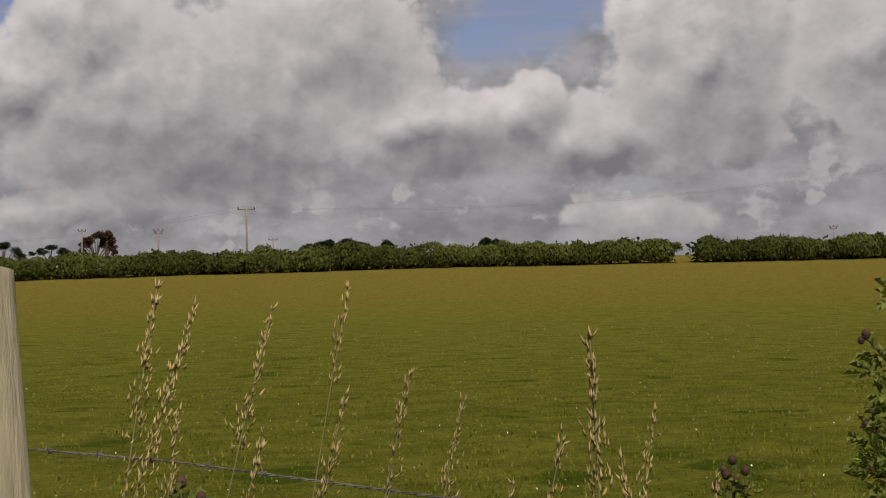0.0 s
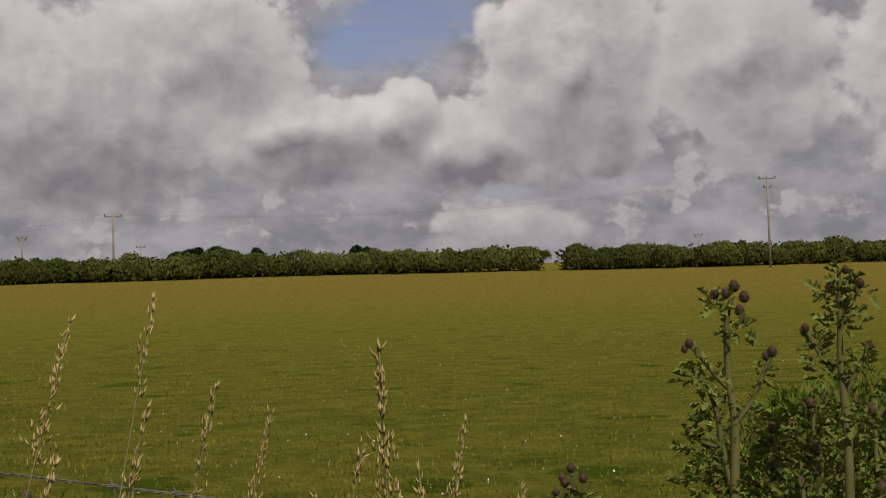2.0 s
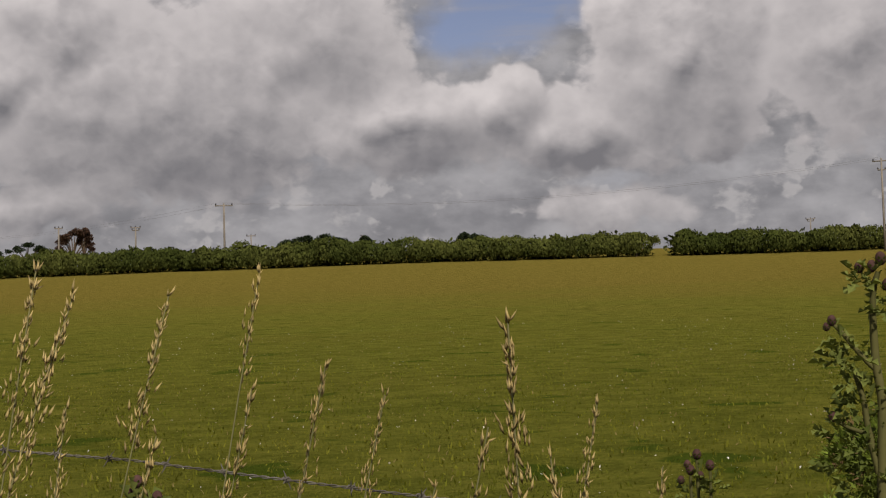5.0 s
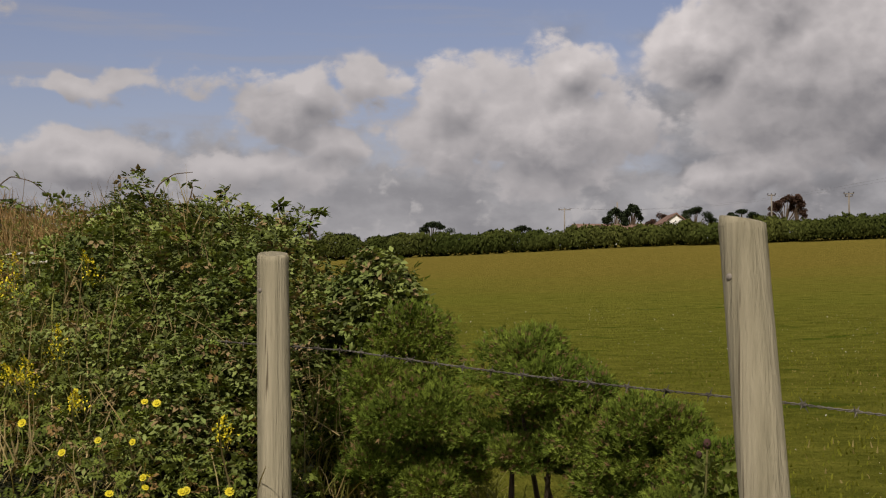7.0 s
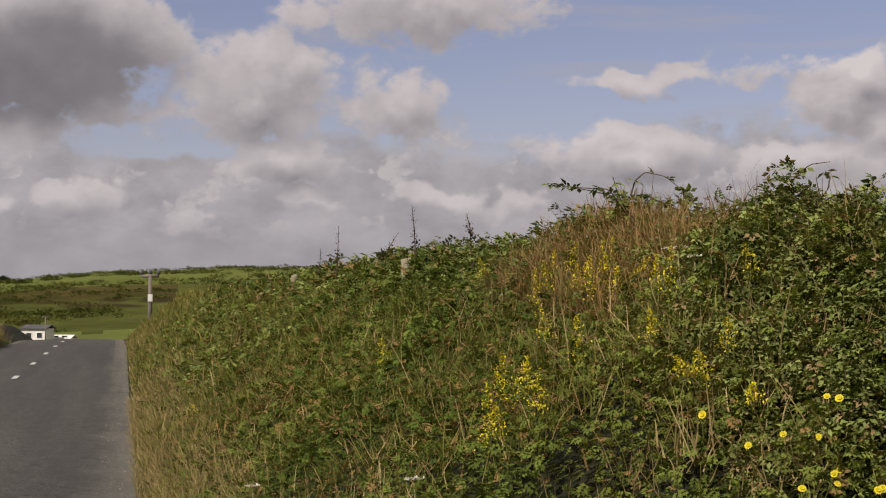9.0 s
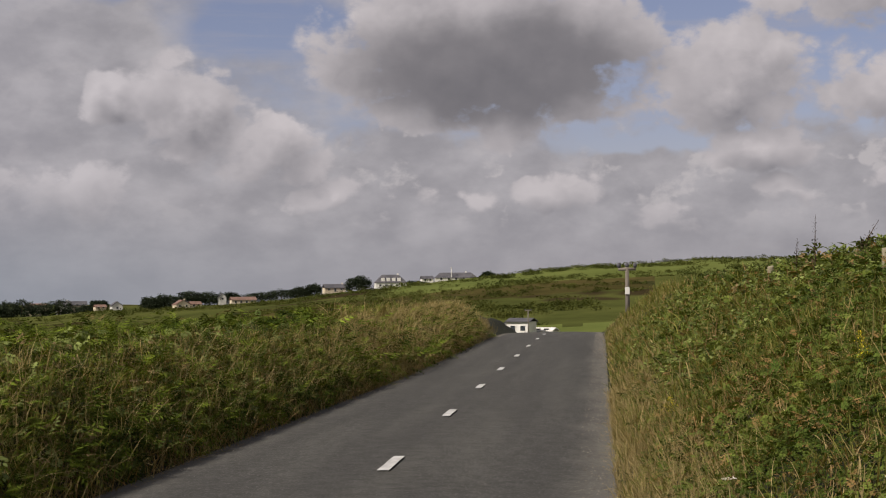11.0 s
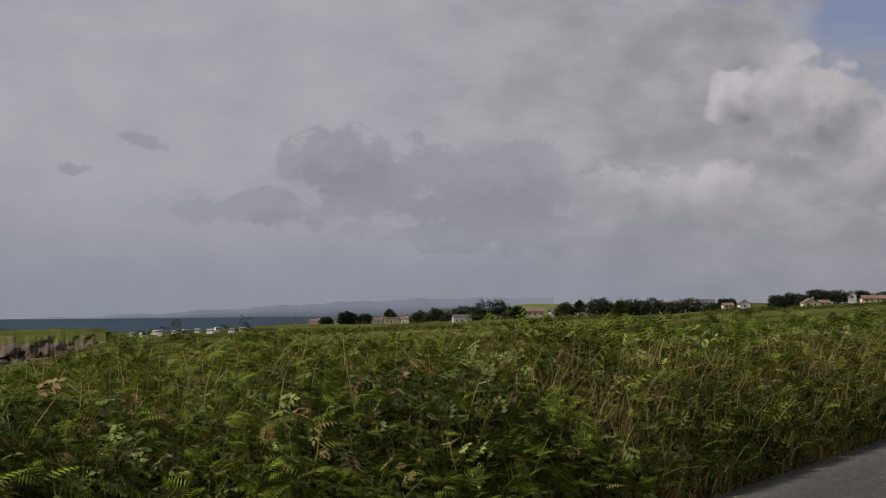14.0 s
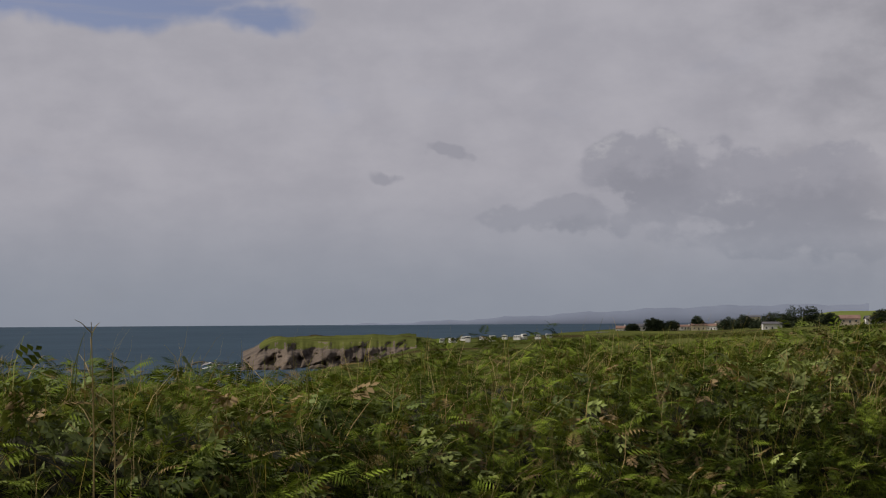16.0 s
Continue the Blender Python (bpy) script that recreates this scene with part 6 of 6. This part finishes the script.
part("lamp", box(-0.2, -1.2, 7.3, 0.2, 1.2, 7.7, 0.05), M_WALL, mast)

g = np.random.default_rng(131)
for k, (az, far, el) in enumerate([(21.2, 900, -0.22), (20.3, 900, -0.22), (19.8, 905, -0.2), (23.9, 980, -0.30), (24.6, 980, -0.32), (25.4, 990, -0.36), (26.2, 990, -0.38), (29.0, 1000, -0.62), (29.7, 1250, -0.30), (31.2, 1250, -0.62),
                                   (31.7, 1250, -0.62), (32.2, 1260, -0.60), (32.6, 1250, -0.62), (33.9, 1250, -0.62), (35.3, 1150, -0.92), (34.6, 1250, -0.70), (30.8, 1300, -0.55)]):
    wide = g.uniform(7, 14)
    house(az, far, el, wide, 7, g.uniform(2.3, 4.4), g.uniform(1.2, 2.4), g.uniform(-20, 20), "pale village house with a %s roof" % ("red" if k % 3 == 0 or 8 < k < 13 else "slate"), M_WALL if k % 2 else M_CREAM, M_REDROOF if k % 3 == 0 or 8 < k < 13 else M_SLATE,
          3, (0.7,) if k % 2 else ())


def caravan(az, far, el, long, seed):
    x, y = (float(v) for v in spot(az, far))
    z = EYE + far * math.tan(radians(el))
    ob = thing("caravan", "white static caravan on the clifftop", "caravan", "caravans on the clifftop")
    g = np.random.default_rng(seed)
    ob.matrix_world = pose(x, y, z, 0, 0, az + g.uniform(-35, 35))
    part("body", box(-long / 2, -1.6, -1.5, long / 2, 1.6, 2.6, 0.25), M_WALL, ob)
    for i in range(3):
        part("window", box(-long / 2 + long * (i + 0.5) / 3 - 0.6, -1.63, 1.2, -long / 2 + long * (i + 0.5) / 3 + 0.6, -1.601, 2.0), M_DARKPANE, ob, "dark window")


for k in range(11):
    az = 41.5 - 4.1 * (k + g.normal(0, 0.3)) / 10
    caravan(az, g.uniform(960, 1060), -0.99 + 0.1 * (41.5 - az) / 4.1 + g.normal(0, 0.03), g.uniform(3.2, 5.0), 500 + k)
house(40.8, 930, -1.36, 13, 6, 2.6, 0.8, 15, "low sandy-walled building below the caravans", M_CREAM, M_CREAM, 3, ())
house(40.0, 935, -1.33, 8, 6, 2.0, 0.8, 15, "low stone outbuilding below the caravans", M_CREAM, M_REDROOF, 2, ())


def far_tree(az, far, base_el, top_el, spread, seed, label="dark wind-shaped tree by the village", lobes=6, material=None):
    g = np.random.default_rng(seed)
    x, y = (float(v) for v in spot(az, far))
    z = EYE + far * math.tan(radians(base_el))
    h = far * (math.tan(radians(top_el + 0.07)) - math.tan(radians(base_el)))
    ob = thing("tree", label, "tree", "trees of the village")
    ob.matrix_world = pose(x, y, z)
    sx, sy = (float(v) for v in spot(az - 90, 1.0))
    part("trunk", mesh_np("trunk", *tube([(0, 0, -3), (0, 0, h * 0.4), (sx * 0.5, sy * 0.5, h * 0.8)], [h * 0.05, h * 0.035, h * 0.012], 7), M_BARK), None, ob)
    sets = []
    for k in range(lobes):
        off = (k / max(1, lobes - 1) - 0.5) * 2 * spread * 0.75 + g.normal(0, spread * 0.08)
        top = h * (1 - 0.35 * (abs(off) / spread) ** 2) * g.uniform(0.86, 1.02)
        r = np.array([spread * 0.50, spread * 0.50, top * 0.46]) * g.uniform(0.75, 1.1)
        sets.append(bush_leaves((sx * off, sy * off, top - r[2]), r, 110, g, 0.7 + h * 0.10, TUFT, -0.9))
        low_ = g.uniform(0.3, 0.5)
        sets.append(bush_leaves((sx * off * 1.25, sy * off * 1.25, top * low_ * 0.5), (spread * 0.4, spread * 0.4, top * low_), 50, g, 0.7 + h * 0.10, TUFT, -0.9))
    v, f = join(sets)
    part("crown", mesh_np("crown", v, f, material or M_HAZED_TREE), None, ob)


village_trees = [(27.85, 1000, -0.55, 0.20, 12), (28.9, 1010, -0.5, -0.02, 8), (26.9, 980, -0.42, -0.05, 5), (23.75, 900, -0.45, 0.20, 8), (22.6, 890, -0.48, 0.20, 8), (21.75, 890, -0.48, 0.20, 10), (20.45, 880, -0.48, 0.20, 11), (25.05, 960, -0.35, 0.05, 5),
                                        (24.5, 960, -0.2, 0.12, 2.5), (19.45, 900, -0.3, -0.02, 5), (19.0, 890, -0.1, 0.18, 5), (17.1, 860, -0.15, 0.30, 5)]
hill_trees = [(16.5, 860, 0.0, 0.38, 6), (15.6, 880, 0.05, 0.52, 7), (14.9, 880, 0.08, 0.46, 7), (14.1, 900, 0.1, 0.42, 6),
                                        (13.0, 900, 0.15, 0.42, 8), (12.2, 900, 0.25, 0.5, 8), (11.5, 880, 0.3, 0.6, 5), (11.0, 880, 0.35, 0.72, 4), (9.25, 800, 0.55, 1.0, 6), (7.1, 790, 0.6, 0.78, 5), (4.3, 810, 0.92, 1.12, 3), (33.45, 1240, -0.6, -0.2, 5), (33.2, 1240, -0.6, -0.24, 4),
                                        (32.7, 1240, -0.6, -0.3, 5), (31.75, 1250, -0.6, -0.14, 4), (30.6, 1230, -0.6, -0.22, 7), (30.0, 1200, -0.6, -0.14, 8), (29.3, 1100, -0.6, -0.2, 8), (34.2, 1240, -0.65, -0.42, 5), (22.95, 870, -0.45, 0.1, 4)]
for k, (az, far, b, t, s) in enumerate(village_trees + hill_trees):
    far_tree(az, far, b, t, s, 600 + k, material=M_HEDGE if k == 31 else None)

# hillside scrub: hedges and gorse patches on the slope beyond the lane
sets = []
g = np.random.default_rng(141)
for a0, a1, d0, d1, n, h in [(-14, 8.5, 740, 700, 130, 2.6), (-12, 12, 640, 610, 110, 2.4), (0.5, 3.4, 500, 470, 40, 2.2), (8, 20, 690, 720, 90, 2.6), (-6, 2.6, 780, 790, 40, 1.8), (3.0, 5.0, 430, 520, 30, 1.8), (20, 38, 700, 800, 110, 3), (34, 46, 420, 640, 200, 3.5), (28, 40, 850, 900, 60, 3), (-2, 14, 560, 570, 60, 1.5)]:
    for k in range(n):
        u = g.random()
        az, d = a0 + (a1 - a0) * u, d0 + (d1 - d0) * u + g.normal(0, 14)
        x, y = (float(v) for v in spot(az, d))
        w = g.uniform(2.5, 7)
        sets.append(bush_leaves((x, y, float(land_z(x, y)) + 0.2), (w, w * 0.7, h * g.uniform(0.2, 0.55)), 18, g, 1.5, TUFT, -0.2))
stuff("hillside_scrub", sets, [M_HEDGE], "dark gorse scrub and hedges on the far hillside", "scrub")

# headland with broken cliffs
def headland(az0, az1, far0, far1, top, seed, depth):
    """A tongue of land: a broken cliff rising from the sea in slanting ledges, sloping turf above."""
    n, m = 170, 44
    rough = lambda u, v, w=0.0: noise.fractal(Vector((u, v, seed * 7.3 + w)), 0.9, 2.1, 5)
    verts = []
    for i in range(n):
        s = i / (n - 1)
        a, far = az0 + (az1 - az0) * s, far0 + (far1 - far0) * s
        rise_ = 0.30 + 0.70 * float(ss(0.0, 0.22, s)) ** 0.7
        up = (top + 28) * rise_ * (1 + 0.10 * rough(a * 0.5, 9.0))
        for j in range(m):
            t = j / (m - 1)
            if t < 0.62:
                k = t / 0.62
                z = -30 + (up * 0.93 + 2) * k
                d = far + 24 * rough(a * 0.9, 0.0) + 52 * k ** 1.6 + 17 * rough(a * 1.5 + k * 1.1, k * 2.6, 3.0) * (1 - 0.4 * k)
            else:
                k = (t - 0.62) / 0.38
                z = -28 + up * (0.93 + 0.07 * float(ss(0, 0.3, k))) + 1.2 * rough(a, k * 2, 5.0) * k
                d = far + 24 * rough(a * 0.9, 0.0) + 52 + 8 * rough(a * 1.5 + 1.1, 2.6, 3.0) + depth * k
            x, y = (float(v) for v in spot(a, d))
            verts.append((x, y, z))
    verts = np.array(verts)
    f = np.array([(i * m + j, (i + 1) * m + j, (i + 1) * m + j + 1, i * m + j + 1) for i in range(n - 1) for j in range(m - 1)])
    nz = np.cross(verts[f[:, 2]] - verts[f[:, 0]], verts[f[:, 3]] - verts[f[:, 1]])
    nz = np.abs(nz[:, 2]) / (np.linalg.norm(nz, axis=1) + 1e-9)
    turf = (nz > 0.80) & (verts[f].mean(1)[:, 2] > -18)
    ob = new("headland", mesh_np("headland", verts, [f[~turf], f[turf]], [M_ROCK, M_FARLAND], [0, 1]))
    return tagged(ob, "rocky brown headland with a grassy top", "headland", kind="structure")


headland(49.0, 42.4, 845, 900, -12.6, 1, 190), headland(43.4, 39.6, 900, 960, -16.0, 2, 200)
surf = []
for k in range(26):
    az, d = g.uniform(48.9, 50.4), g.uniform(850, 960)
    x, y = (float(v) for v in spot(az, d))
    surf.append(strew(([(-1, -0.4, 0), (0, -0.6, 0.25), (1, -0.3, 0), (0.8, 0.4, 0), (0, 0.5, 0.2), (-0.9, 0.4, 0)], [(0, 1, 4), (0, 4, 5), (1, 2, 3), (1, 3, 4)]), [(x, y, -27.85)], turn([radians(az) + g.normal(0, 0.2)]), [g.uniform(2.0, 6.0)]))
stuff("surf", surf, [M_WALL], "white surf breaking at the foot of the headland", "surf")
for k in range(9):
    az, d = g.uniform(46.0, 48.9), g.uniform(835, 858)
    x, y = (float(v) for v in spot(az, d))
    bm = bmesh.new()
    bmesh.ops.create_icosphere(bm, subdivisions=2, radius=1)
    for v in bm.verts:
        v.co *= 1 + 0.3 * noise.noise(v.co * 1.7 + Vector((k * 5, 0, 0)))
        v.co = Vector((v.co.x * 5, v.co.y * 4, v.co.z * g.uniform(2.0, 3.2)))
    rock = new("rock", bpy.data.meshes.new("rock"))
    bm.to_mesh(rock.data)
    bm.free()
    rock.data.materials.append(M_ROCK)
    rock.matrix_world = pose(x, y, -28.2, 0, 0, g.uniform(0, 360))
    tagged(rock, "dark sea-washed rock below the headland", "rock", "rocks below the headland")

# the far coast; the haze over it is put into its pale blue colour
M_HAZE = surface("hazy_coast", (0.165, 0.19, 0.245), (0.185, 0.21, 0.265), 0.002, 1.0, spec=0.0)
verts, n = [], 60
for i in range(n):
    a = 46.5 - 21 * i / (n - 1)
    s = i / (n - 1)
    e = -0.34 + 0.66 * ss(0.0, 0.85, s) + 0.03 * math.sin(a * 2.3) + 0.02 * math.sin(a * 6)
    for d, zz in ((4780, -30), (4790, EYE + 4790 * math.tan(radians(float(e)))), (4840, -30)):
        x, y = (float(v) for v in spot(a, d))
        verts.append((x, y, zz))
f = np.array([(i * 3 + j, (i + 1) * 3 + j, (i + 1) * 3 + j + 1, i * 3 + j + 1) for i in range(n - 1) for j in range(2)])
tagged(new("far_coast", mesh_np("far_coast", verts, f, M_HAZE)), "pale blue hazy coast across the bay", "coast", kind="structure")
